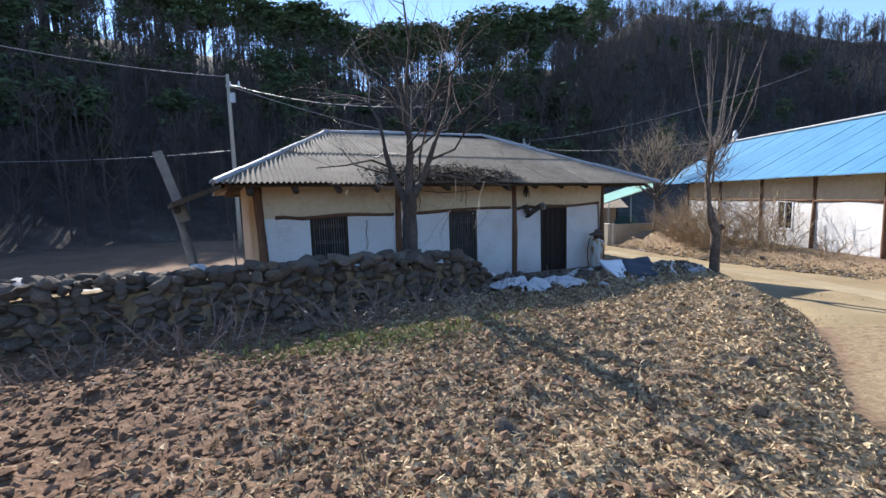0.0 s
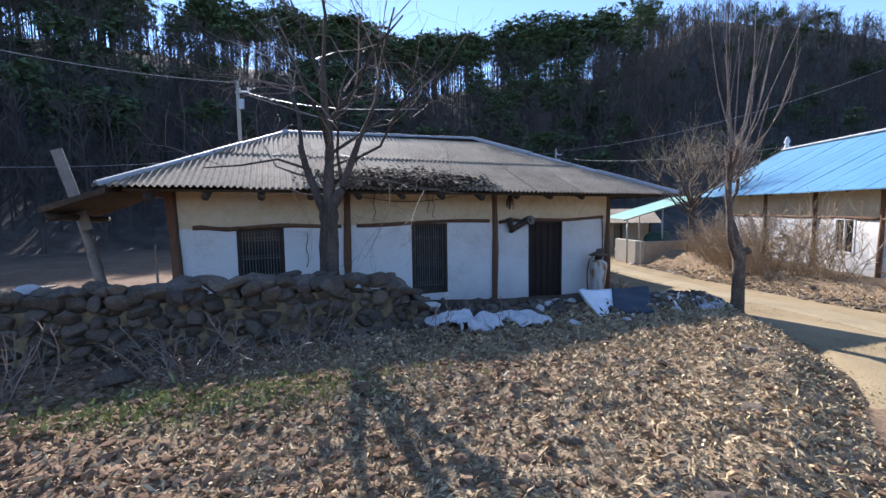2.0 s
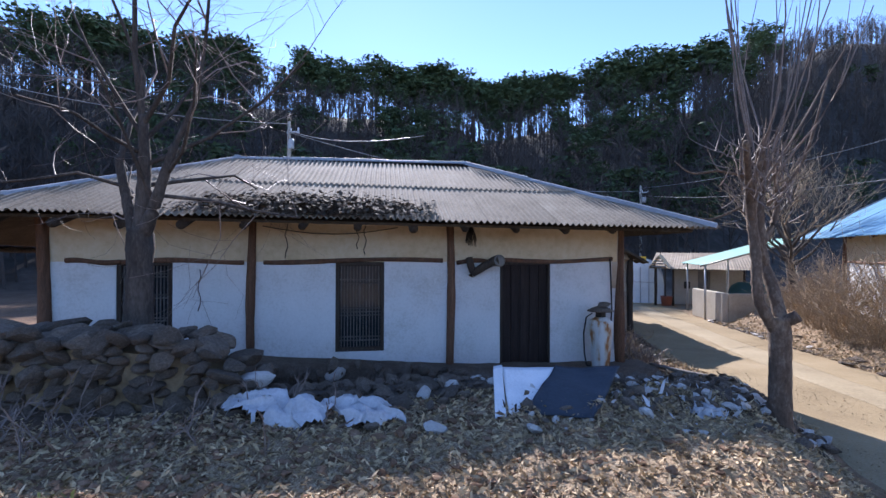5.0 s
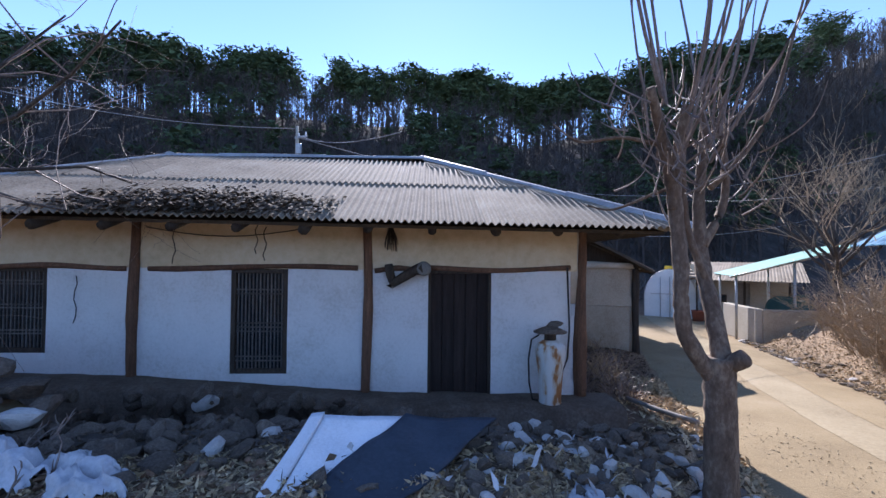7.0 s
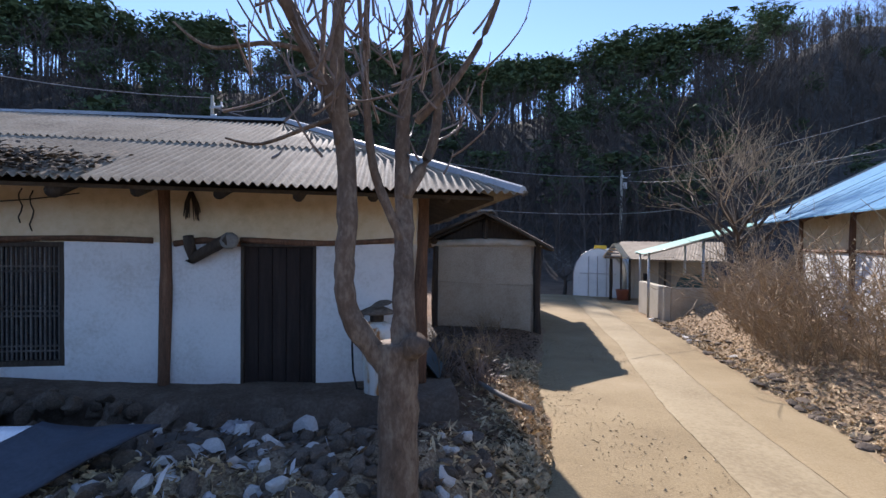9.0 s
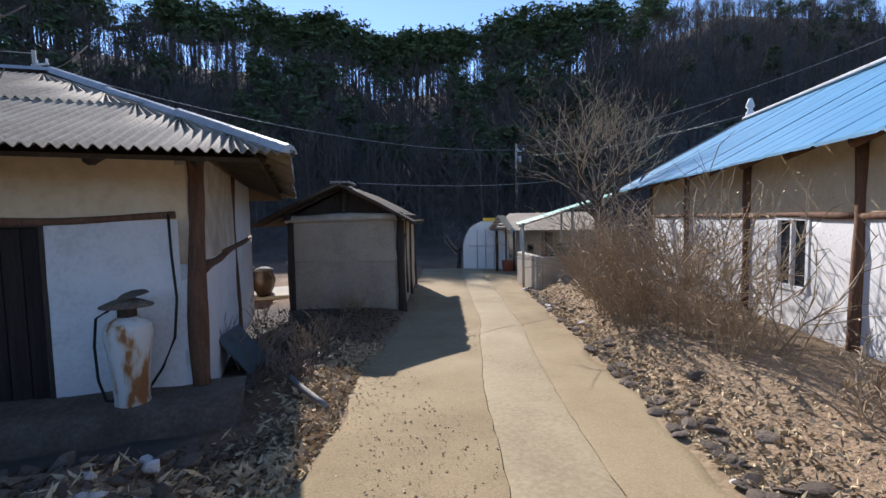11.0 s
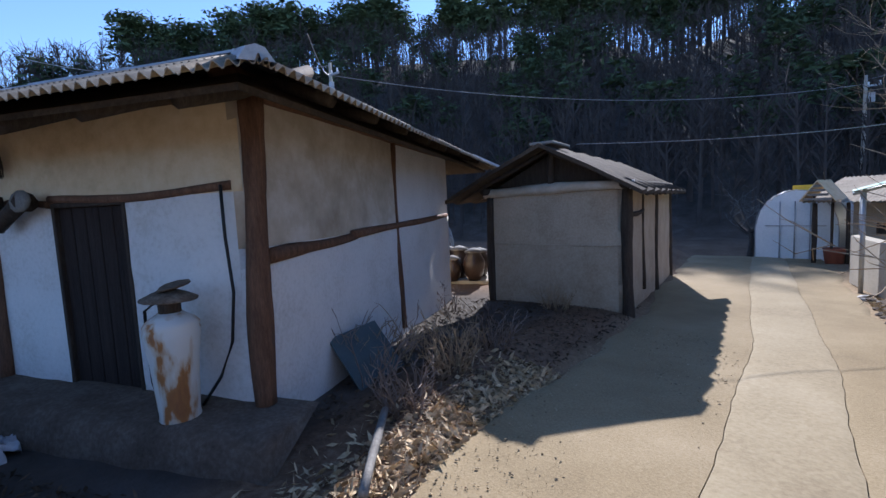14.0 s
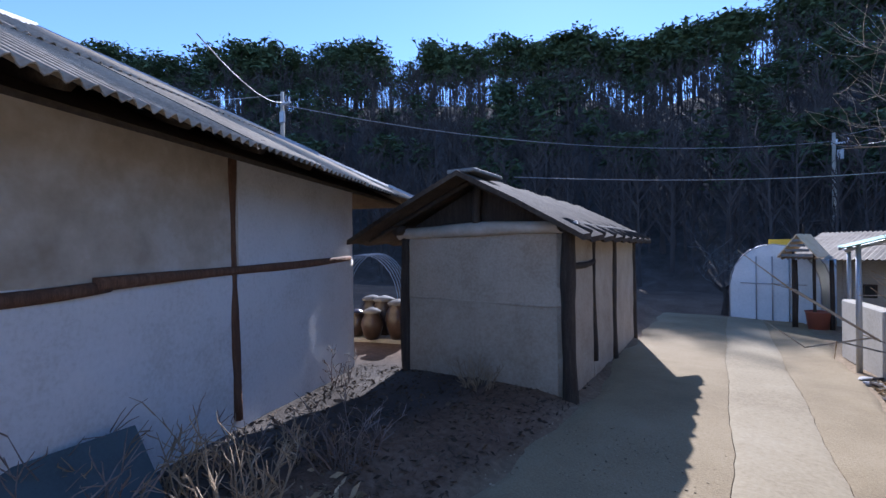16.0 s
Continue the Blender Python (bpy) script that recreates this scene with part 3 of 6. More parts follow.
# roof of corrugated sheets
FL, FR = Vector((-8.5, -0.8, 1.79)), Vector((0.85, -0.95, 1.68))
BL, BR = Vector((-8.5, 5.9, 1.7)), Vector((0.85, 5.75, 1.66))
RL, RR = Vector((-6.18, 2.2, 3.0)), Vector((-1.95, 2.4, 3.08))
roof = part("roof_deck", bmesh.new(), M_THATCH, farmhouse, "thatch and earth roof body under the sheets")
dk = bmesh.new()
lift = Vector((0, 0, -0.05))
MID = Vector((-3.9, 2.4, 2.3))
vs = [dk.verts.new(p.lerp(MID, 0.05) + lift) for p in (FL, FR, BR, BL)] + [dk.verts.new(p + lift) for p in (RL, RR)] + [dk.verts.new(p.lerp(MID, 0.05) + Vector((0, 0, -0.085))) for p in (FL, FR, BR, BL)]
ci = Vector((-3.9, 2.4, 1.95))
inner = [dk.verts.new(p.lerp(Vector((ci.x, ci.y, p.z)), 0.2) + Vector((0, 0, 0.22))) for p in (FL, FR, BR, BL)]
for f in ((0, 1, 5, 4), (1, 2, 5), (2, 3, 4, 5), (3, 0, 4), (0, 6, 7, 1), (1, 7, 8, 2), (2, 8, 9, 3), (3, 9, 6, 0)):
    dk.faces.new([vs[i] for i in f])
for i in range(4):
    dk.faces.new([vs[6 + i], inner[i], inner[(i + 1) % 4], vs[6 + (i + 1) % 4]])
dk.faces.new(inner[::-1])
dk.to_mesh(roof.data)
dk.free()


def slope(a, b, c, d, rows, width, wave=0.08, amp=0.018, seed=0, coarse=False):
    """Overlapping corrugated sheets over the quad a, b (eave), c, d (ridge)."""
    g = random.Random(seed)
    e = (b - a)
    L = e.length
    e.normalize()
    up = (d - a)
    nrm = e.cross(up).normalized()
    upv = nrm.cross(e)
    H = (d - a).dot(upv)
    sd, sc = (d - a).dot(e), (c - a).dot(e)
    per = 4 if coarse else 6
    for r in range(rows):
        h0, h1 = H * r / rows - (0.05 if r else 0), min(H * (r + 1) / rows + 0.06, H)
        s0 = sd * h0 / H - g.uniform(0, width)
        while s0 < L:
            s1 = s0 + width + 0.05
            lo0, hi0 = sd * max(h0, 0) / H, L + (sc - L) * max(h0, 0) / H
            if s1 > lo0 and s0 < hi0:
                n = max(2, int((s1 - s0) / wave * per))
                tilt, rise, jag = g.uniform(-0.012, 0.012), g.uniform(0, 0.006), g.uniform(-0.035, 0.02)
                V, F = [], []
                for j in range(4):
                    h = h0 + (h1 - h0) * j / 3 + (jag if j == 0 else 0)
                    t = min(max(h / H, 0), 1)
                    lo, hi = sd * t, L + (sc - L) * t
                    for i in range(n + 1):
                        s = s0 + (s1 - s0) * i / n
                        k = amp * math.sin(2 * math.pi * s / wave) + rise + tilt * 0.25 * (s - s0) + r * 0.014 + 0.01
                        sc_ = min(max(s, lo - 0.03), hi + 0.03)
                        base = a + e * sc_ + upv * h + (c - b - (d - a)).dot(nrm) * nrm * 0
                        # the eave is not level: follow the quad
                        V.append(base + nrm * k)
                for j in range(3):
                    for i in range(n):
                        q = j * (n + 1) + i
                        F.append((q, q + 1, q + n + 2, q + n + 1))
                # thickness at the lower edge
                m0 = len(V)
                for i in range(n + 1):
                    V.append(V[i].copy())
                for i in range(n + 1):
                    V.append(V[i] - nrm * 0.007)
                for i in range(n):
                    F.append((m0 + i, m0 + n + 1 + i, m0 + n + 2 + i, m0 + i + 1))
                raw("roof_sheet", V, F, M_ROOF, roof, "", True)
            s0 += width


slope(FL, FR, RR, RL, 2, 0.9, seed=1)
slope(FR, BR, RR, RR, 2, 0.9, seed=2)
slope(BR, BL, RL, RR, 2, 1.8, seed=3, coarse=True)
slope(BL, FL, RL, RL, 2, 0.9, seed=4)


def cap(a, b, w=0.11, seg=5, seed=0):
    """Folded ridge cap in lengths."""
    g = random.Random(seed)
    for i in range(seg):
        p, q = a.lerp(b, i / seg - 0.01), a.lerp(b, (i + 1) / seg)
        d = (q - p).normalized()
        side = d.cross(Vector((0, 0, 1))).normalized()
        V = []
        hh = 0.035 + g.uniform(0, 0.02)
        for pt in (p, q):
            for s, z in ((-w, -0.02), (-w * 0.5, hh - 0.012), (0, hh), (w * 0.5, hh - 0.012), (w, -0.02)):
                V.append(pt + side * s + Vector((0, 0, z + 0.02)))
        F = [(k, k + 1, k + 6, k + 5) for k in range(4)] + [(0, 5, 9, 4), (0, 4, 3, 2, 1), (5, 6, 7, 8, 9)]
        raw("ridge_cap", V, F, M_RIDGE, roof)


cap(RL, RR, 0.1, 5, 1)
cap(RR, FR, 0.075, 6, 2)
cap(RR, BR, 0.075, 8, 3)
cap(RL, FL, 0.075, 6, 4)
cap(RL, BL, 0.1, 4, 5)


# ------------------------------------------------------------------ things on and round the farmhouse
def at_house(u, v, z=0.0, rz=0.0):
    x, y = house_xy(u, v)
    return pose(x, y, z, 0, 0, 26.35 + rz)


def lathe(profile, sides=20, bm=None, at=(0, 0, 0), squash=1.0):
    """Turned body from (radius, height) pairs."""
    V, F = [], []
    for r, z in profile:
        for k in range(sides):
            a = 2 * math.pi * k / sides
            V.append((at[0] + r * math.cos(a), at[1] + r * math.sin(a) * squash, at[2] + z))
    for i in range(len(profile) - 1):
        for k in range(sides):
            a, b = i * sides + k, i * sides + (k + 1) % sides
            F.append((a, b, b + sides, a + sides))
    F.append(tuple(reversed(range(sides))))
    F.append(tuple((len(profile) - 1) * sides + k for k in range(sides)))
    return V, F


# flue made of an old enamelled boiler drum, with a flat stone for a lid
flue = thing("chimney_flue", "rusty white enamel drum used as a chimney beside the door", "chimney", at=at_house(-0.44, -0.25, -0.33) @ Matrix.Diagonal((1, 1, 0.93, 1)))
V, F = lathe([(0.125, 0.0), (0.13, 0.02), (0.125, 0.06), (0.15, 0.45), (0.172, 0.62), (0.176, 0.66), (0.165, 0.69), (0.172, 0.71), (0.15, 0.745), (0.1, 0.78), (0.075, 0.8)])
drum = raw("drum", V, F, M_RUST, flue, "", True)
V, F = lathe([(0.07, 0.8), (0.07, 0.87), (0.075, 0.9)], 12)
raw("collar", V, F, M_DARKWOOD, flue, "sooty metal collar", True)
V, F = lathe([(0.02, 0.88), (0.19, 0.885), (0.2, 0.9), (0.12, 0.94), (0.03, 0.975)], 14, squash=0.8)
raw("hat", V, F, M_STONE, flue, "flat stone lid on the flue", True)
slab = to_object("slab", rock_mesh("slab", 91, M_STONE), None, flue, "thin stone slab", True)
slab.matrix_local = pose(0.03, 0.0, 0.985, 8, -10, 20) @ Matrix.Diagonal((0.13, 0.1, 0.028, 1))
rope("hose", [(-0.13, 0.0, 0.86), (-0.22, 0.0, 0.8), (-0.25, 0.02, 0.55), (-0.24, 0.02, 0.25), (-0.2, 0.03, 0.05), (-0.1, 0.05, 0.02)], 0.011, M_BLACK, flue, "black hose looped down the side")

cord = thing("cable", "dark cable running down beside the corner post", "cable", at=HOUSE)
rope("cable_run", [(-0.2, -0.05, 1.25), (-0.19, -0.06, 0.9), (-0.17, -0.05, 0.5), (-0.2, -0.07, 0.15), (-0.3, -0.1, -0.1), (-0.42, -0.16, -0.29)], 0.012, M_BLACK, cord)

branch = thing("forked_log", "bent grey log hung on the front wall", "log", at=HOUSE)
V, F = [], []
tube_arrays([(-2.38, -0.09, 1.27), (-2.36, -0.1, 1.16), (-2.33, -0.1, 1.06), (-2.36, -0.11, 1.0)], [0.05, 0.055, 0.05, 0.045], 9, V, F)
tube_arrays([(-2.34, -0.11, 1.03), (-2.2, -0.12, 1.12), (-2.06, -0.12, 1.2), (-1.97, -0.13, 1.22)], [0.05, 0.058, 0.062, 0.085], 9, V, F)
raw("log", V, F, M_DARKWOOD, branch, "", True)
V, F = lathe([(0.03, 0), (0.085, 0.004), (0.09, 0.02), (0.05, 0.03)], 10)
cut = raw("cut_end", V, F, M_LATTICE, branch, "pale sawn end", True)
cut.matrix_local = pose(-1.96, -0.16, 1.22, 80, 0, 10)
bundle = thing("dried_herb", "small dried dark bundle hanging under the eave", "dried plant", at=HOUSE)
V, F = [], []
for k in range(26):
    a = rnd.uniform(0, 6.28)
    p = Vector((-2.36 + rnd.uniform(-0.02, 0.02), -0.08, 1.72))
    V, F = [], []
    tube_arrays([p, p + Vector((0.05 * math.cos(a), 0.03 * math.sin(a), -0.12)), p + Vector((0.07 * math.cos(a), 0.04 * math.sin(a), rnd.uniform(-0.3, -0.2)))], [0.004, 0.007, 0.004], 3, V, F)
    raw("stem", V, F, M_DARKWOOD, bundle, "", True)
for (u0, u1, zz) in ((-5.2, -3.4, 1.68),):
    w = thing("eave_wire", "thin wire sagging along the front wall", "wire", at=HOUSE)
    rope("wire", [(u0 + (u1 - u0) * i / 8, -0.07, zz - 0.1 * math.sin(math.pi * i / 8)) for i in range(9)], 0.006, M_BLACK, w)
for u, z0_, z1_ in ((-3.95, 1.72, 1.38), (-3.85, 1.7, 1.3), (-6.0, 1.1, 0.55), (-4.9, 1.72, 1.25)):
    w = thing("hanging_wire", "thin dark wire hanging down the wall", "wire", "wires on the front wall", HOUSE)
    rope("wire", [(u + 0.02 * math.sin(i * 1.7 + u), -0.03, z0_ + (z1_ - z0_) * i / 6) for i in range(7)], 0.006, M_BLACK, w)

# heap of dry twigs and leaves lying on the roof
heap = thing("leaf_heap", "dark heap of dead twigs and leaves on the roof", "leaf litter", at=HOUSE, kind="stuff")
V, F = [], []
slope_n = (FR - FL).cross(RL - FL).normalized()
for k in range(5200):
    u = -4.5 + rnd.gauss(0, 0.7)
    h = abs(rnd.gauss(0.4, 0.24))
    if not (-6.2 < u < -2.9) or h > 1.3:
        continue
    p = FL + (FR - FL).normalized() * (u + 8.5) + Vector((0, 0.93, 0.35)) * h + slope_n * (0.03 + abs(rnd.gauss(0, 0.035)) * (1.5 - abs(u + 4.5) / 1.9))
    a = rnd.uniform(0, 6.28)
    s = rnd.uniform(0.02, 0.05)
    d1 = Vector((math.cos(a), math.sin(a) * 0.9, math.sin(a) * 0.35 + rnd.uniform(-0.4, 0.4))) * s
    d2 = Vector((-math.sin(a), math.cos(a) * 0.9, rnd.uniform(-0.3, 0.6))) * s * 0.5
    n = len(V)
    V += [p - d1, p + d2, p + d1, p - d2]
    F.append((n, n + 1, n + 2, n + 3))
raw("litter", V, F, M_BRUSH2, heap)

# porch roof on the far end, its crooked prop, and the pale board standing up through it
porch = thing("lean_to_roof", "low lean-to roof of old boards on a crooked post", "lean-to", at=HOUSE)
bm = bmesh.new()
vs = [bm.verts.new(p) for p in ((-8.4, -0.84, 1.7), (-9.02, -0.97, 1.46), (-9.35, 2.2, 1.4), (-8.3, 2.2, 1.82))]
fc = bm.faces.new(vs)
ex = bmesh.ops.extrude_face_region(bm, geom=[fc])
for v in ex["geom"]:
    if isinstance(v, bmesh.types.BMVert):
        v.co.z += 0.07
bmesh.ops.recalc_face_normals(bm, faces=bm.faces[:])
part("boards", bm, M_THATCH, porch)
log("post", (-8.72, 0.5, -0.45), (-9.1, 0.45, 1.42), 0.075, M_LATTICE, porch, 0.02, 10, 10)
log("beam", (-9.0, -0.8, 1.4), (-9.2, 2.1, 1.36), 0.05, M_DARKWOOD, porch)
board = thing("board", "pale upright board leaning over the lean-to roof", "board", at=HOUSE)
bb = part("plank", box(-0.07, 0.07, -0.015, 0.015, -0.42, 0.76, 0.006), M_LATTICE, board)
bb.matrix_local = pose(-9.06, 0.3, 1.62, -6, -16, 0)
lintel = thing("stake", "thin pale stake standing in the yard", "stake", at=at_house(-8.2, 0.8, -0.4))
part("shaft", box(-0.015, 0.015, -0.015, 0.015, 0, 1.35, 0.004), M_LATTICE, lintel)

# low earth heap with old boards lying over it, in the yard past the lean-to
earth_heap = thing("earth_heap", "low earth and rubble heap in the sunny yard", "earth heap", at=pose(-5.3, 7.35, -0.5, 0, 0, 34))
to_object("heap_body", rock_mesh("heap_body", 47, M_EARTH, 3, 0.3), None, earth_heap, "", True).matrix_local = Matrix.Diagonal((2.0, 0.95, 0.8, 1))
for k in range(11):
    o = thing("board", "weathered pale board lying on the earth heap", "board", "boards on the heap", pose(-5.3 + rnd.uniform(-1.0, 1.0), 7.2 + rnd.uniform(-0.7, 0.55), 0.07 + 0.022 * k, rnd.uniform(-5, 5), rnd.uniform(-6, 6), 34 + rnd.gauss(0, 22)))
    w, ln = rnd.uniform(0.06, 0.16), rnd.uniform(0.45, 0.95)
    part("plank", box(-ln, ln, -w, w, -0.012, 0.012, 0.004), M_CONC if k % 3 else M_LATTICE, o)

# ------------------------------------------------------------------ the shed by the lane
shed = thing("shed", "grey mud-plastered shed with a low gabled roof", "shed", at=pose(4.55, 16.45, 0, 0, 0, 8.8))
farmhouse_keep = farmhouse
farmhouse = shed
SZ0, SZM, SZ1 = -0.95, 0.32, 1.24
panel("plaster_panel", -2.27, 0.0, SZ0, SZM, 0.0, M_GREYPL, 1, seed=51)
panel("plaster_panel", -2.27, 0.0, SZM, SZ1, 0.0, M_GREYPL, 1, seed=52)
for a, b in ((0.0, 1.2), (1.2, 2.6), (2.6, 4.7)):
    panel("plaster_panel", a, b, SZ0, SZ1, 0.0, M_GREYPL, -1, False, seed=int(53 + a))
part("side_wall", box(-2.27, -2.13, 0.02, 4.7, SZ0, SZ1), M_GREYPL, shed)
part("back_wall", box(-2.13, -0.14, 4.56, 4.7, SZ0, SZ1), M_GREYPL, shed)
for p, q, r in (((0, 0, SZ0), (0, 0, SZ1), 0.085), ((-2.27, 0, SZ0), (-2.27, 0, SZ1), 0.075), ((0, 1.2, SZ0 + 0.4), (0, 1.2, SZ1), 0.04), ((0, 2.6, SZ0), (0, 2.6, SZ1), 0.06), ((0, 4.7, SZ0), (0, 4.7, SZ1), 0.06),
                ((0, 0, 0.75), (0, 1.2, 0.8), 0.04), ((0, -0.2, SZ1), (0, 4.9, SZ1), 0.08), ((-2.27, -0.2, SZ1), (-2.27, 4.9, SZ1), 0.07), ((-1.14, -0.02, SZ1), (-1.14, -0.02, 1.78), 0.06)):
    log("timber", p, q, r, M_DARKWOOD, shed, 0.012, 8, 10)
log("tie_beam", (-2.35, -0.02, SZ1 - 0.02), (0.1, -0.02, SZ1 - 0.02), 0.085, M_SMEAR, shed, 0.016, 9, 12, "mud-smeared tie beam")
log("mud_joint", (-2.2, 0.012, SZM), (-0.08, 0.012, SZM), 0.02, M_GREYPL, shed, 0.012, 7, 14)
part("gable_backing", (lambda b: (b.faces.new([b.verts.new(c) for c in ((-2.27, 0.06, SZ1), (0, 0.06, SZ1), (-1.14, 0.06, 1.8))]), b)[1])(bmesh.new()), M_DARKWOOD, shed)
for k in range(8):
    v = -0.2 + k * 0.7
    log("rafter", (-1.14, v, 1.8), (0.3, v, 1.14), 0.035, M_DARKWOOD, shed, 0.006, 6, 3)
    log("rafter", (-1.14, v, 1.8), (-2.75, v, 1.12), 0.035, M_DARKWOOD, shed, 0.006, 6, 3)
for sgn, eave in ((1, 0.3), (-1, -2.85)):
    bm = bmesh.new()
    n = 26
    rows_ = []
    for i in range(n + 1):
        v = -0.55 + 5.6 * i / n
        wob = 0.02 * math.sin(i * 2.1)
        rows_.append([bm.verts.new((-1.14, v, 1.9 + 0.012 * math.sin(i * 1.3))), bm.verts.new(((-1.14 + eave) / 2, v, 1.53 + wob)), bm.verts.new((eave + wob, v, 1.12 + wob))])
    for i in range(n):
        for j in range(2):
            bm.faces.new((rows_[i][j], rows_[i + 1][j], rows_[i + 1][j + 1], rows_[i][j + 1]))
    ex = bmesh.ops.extrude_face_region(bm, geom=bm.faces[:])
    for g_ in ex["geom"]:
        if isinstance(g_, bmesh.types.BMVert):
            g_.co.z -= 0.06
    bmesh.ops.recalc_face_normals(bm, faces=bm.faces[:])
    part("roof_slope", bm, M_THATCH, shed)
part("ridge_sheet", box(-1.32, -0.95, -0.46, 0.35, 1.885, 1.93, 0.01), M_LATTICE, shed, "pale sheet over the ridge")
farmhouse = farmhouse_keep
# ------------------------------------------------------------------ jar terrace between house and shed
terrace = thing("jar_terrace", "low pale concrete terrace for jars", "terrace", at=pose(0.15, 17.5, -0.95, 0, 0, 26))
part("slab", box(-1.3, 1.25, -0.7, 0.9, 0, 0.36, 0.03), M_CONC, terrace)


def jar(x, y, z, r, h, mat=M_POT):
    o = thing("storage_jar", "dark glazed clay storage jar with a lid", "jar", "jars on the terrace", pose(x, y, z))
    V, F = lathe([(0.55 * r, 0), (0.8 * r, 0.2 * h), (r, 0.55 * h), (0.92 * r, 0.75 * h), (0.66 * r, 0.93 * h), (0.72 * r, 0.97 * h), (0.7 * r, h)], 18)
    raw("jar_body", V, F, mat, o, "", True)
    V, F = lathe([(0.8 * r, h), (0.82 * r, h + 0.03), (0.5 * r, h + 0.07), (0.12 * r, h + 0.1)], 18)
    raw("lid", V, F, M_LATTICE if rnd.random() < 0.5 else mat, o, "", True)


for x, y, r, h in ((0.98, 17.25, 0.24, 0.6), (0.62, 16.95, 0.2, 0.46), (0.45, 17.4, 0.25, 0.62), (0.2, 16.95, 0.18, 0.4), (0.75, 17.75, 0.24, 0.55), (0.0, 17.5, 0.25, 0.6)):
    jar(x, y, -0.59, r, h)
hoop = thing("hoop_frame", "bare white hoops of an uncovered plastic tunnel", "hoop frame", at=pose(-4.0, 20.6, -0.75, 0, 0, 40))
for k in range(6):
    rope("hoop", [(1.1 * math.cos(math.pi * i / 14), k * 0.7, 1.6 * math.sin(math.pi * i / 14)) for i in range(15)], 0.012, M_METAL, hoop)
rope("purlin", [(0, 0, 1.6), (0, 3.5, 1.6)], 0.015, M_FOAM, hoop)

# ------------------------------------------------------------------ blue-roofed house
bluehouse = thing("blue_roofed_house", "long plastered farmhouse with a sky-blue metal roof", "house", at=pose(10.0, 0, 0))
farmhouse = bluehouse
ZB, ZT = -0.3, 1.75
bposts = [4.0, 6.0, 8.05, 10.1, 12.1, 14.1, 16.2, 18.3]
for k in range(7):
    a, b = bposts[k], bposts[k + 1]
    panel("clay_panel", a, b, 1.12, ZT + 0.1, 0.0, M_CLAY, 1, False, 0.14, seed=70 + k)
    if k in (2, 4):
        m1, m2 = a + 0.7, a + 1.35
        panel("white_panel", a, m1, ZB, 1.12, 0.0, M_WHITE, 1, False, 0.14, seed=80 + k)
        panel("white_panel", m2, b, ZB, 1.12, 0.0, M_WHITE, 1, False, 0.14, seed=90 + k)
        panel("white_panel", m1, m2, ZB, 0.25, 0.0, M_WHITE, 1, False, 0.14, seed=95 + k)
        wf = bmesh.new()
        for q in ((m1, m1 + 0.06, 0.25, 1.12), (m2 - 0.06, m2, 0.25, 1.12), (m1 + 0.06, m2 - 0.06, 1.06, 1.12), (m1 + 0.06, m2 - 0.06, 0.25, 0.31), ((m1 + m2) / 2 - 0.02, (m1 + m2) / 2 + 0.02, 0.31, 1.06)):
            box(-0.015, 0.07, *q, 0.006, wf)
        fr = part("window_frame", wf, M_FOAM, bluehouse, "white painted window frame")
        part("pane", box(0.03, 0.04, m1 + 0.06, m2 - 0.06, 0.31, 1.06, 0), M_GLASSDK, fr, "dark window glass")
    else:
        panel("white_panel", a, b, ZB, 1.12, 0.0, M_WHITE, 1, False, 0.14, seed=80 + k)
    log("rail", (-0.01, a, 1.12), (-0.01, b, 1.12), 0.035, M_WOOD, bluehouse, 0.01, 7, 8, seed=k)
for k, y in enumerate(bposts):
    log("post", (-0.01, y, ZB), (-0.01, y, ZT + 0.05), 0.06, M_WOOD, bluehouse, 0.012, 8, 8, seed=k)
for k in range(16):
    log("rafter", (-0.3, 4.2 + 0.95 * k, ZT + 0.0), (0.6, 4.2 + 0.95 * k, ZT + 0.42), 0.05, M_WOOD, bluehouse, 0.005, 7, 3)
part("gable_wall", (lambda b: (b.faces.new([b.verts.new(c) for c in ((0, 18.3, ZB), (5.4, 18.3, ZB), (5.4, 18.3, ZT), (2.7, 18.3, 3.3), (0, 18.3, ZT))]), b)[1])(bmesh.new()), M_CLAY, bluehouse)
part("back_wall", box(5.3, 5.44, 4.0, 18.25, ZB, ZT + 0.1), M_CLAY, bluehouse)
part("end_wall", box(0.1, 5.3, 4.0, 4.14, ZB, ZT + 0.1), M_CLAY, bluehouse)
# roof of narrow pressed sheets, each with its standing ribs
for side in (0, 1):
    ex_, rx_ = (-0.45, 2.7) if side == 0 else (5.85, 2.7)
    for k in range(21):
        y0 = 3.4 + k * 0.785
        V, F = [], []
        prof = [(0, 0), (0.02, 0.009), (0.05, 0.009), (0.07, 0), (0.33, 0), (0.35, 0.005), (0.38, 0.005), (0.4, 0), (0.785, 0)]
        for j in range(5):
            t = j / 4
            for dy, dz in prof:
                V.append((ex_ + (rx_ - ex_) * t, y0 + dy, 1.78 + 1.72 * t + dz + 0.006 * math.sin(k * 1.3 + j)))
        n = len(prof)
        for j in range(4):
            for i in range(n - 1):
                F.append((j * n + i, j * n + i + 1, (j + 1) * n + i + 1, (j + 1) * n + i))
        m0 = len(V)
        for i in range(n):
            V.append((V[i][0], V[i][1], V[i][2] - 0.03))
        for i in range(n - 1):
            F.append((i, m0 + i, m0 + i + 1, i + 1))
        raw("roof_sheet", V, F, M_BLUE, bluehouse)
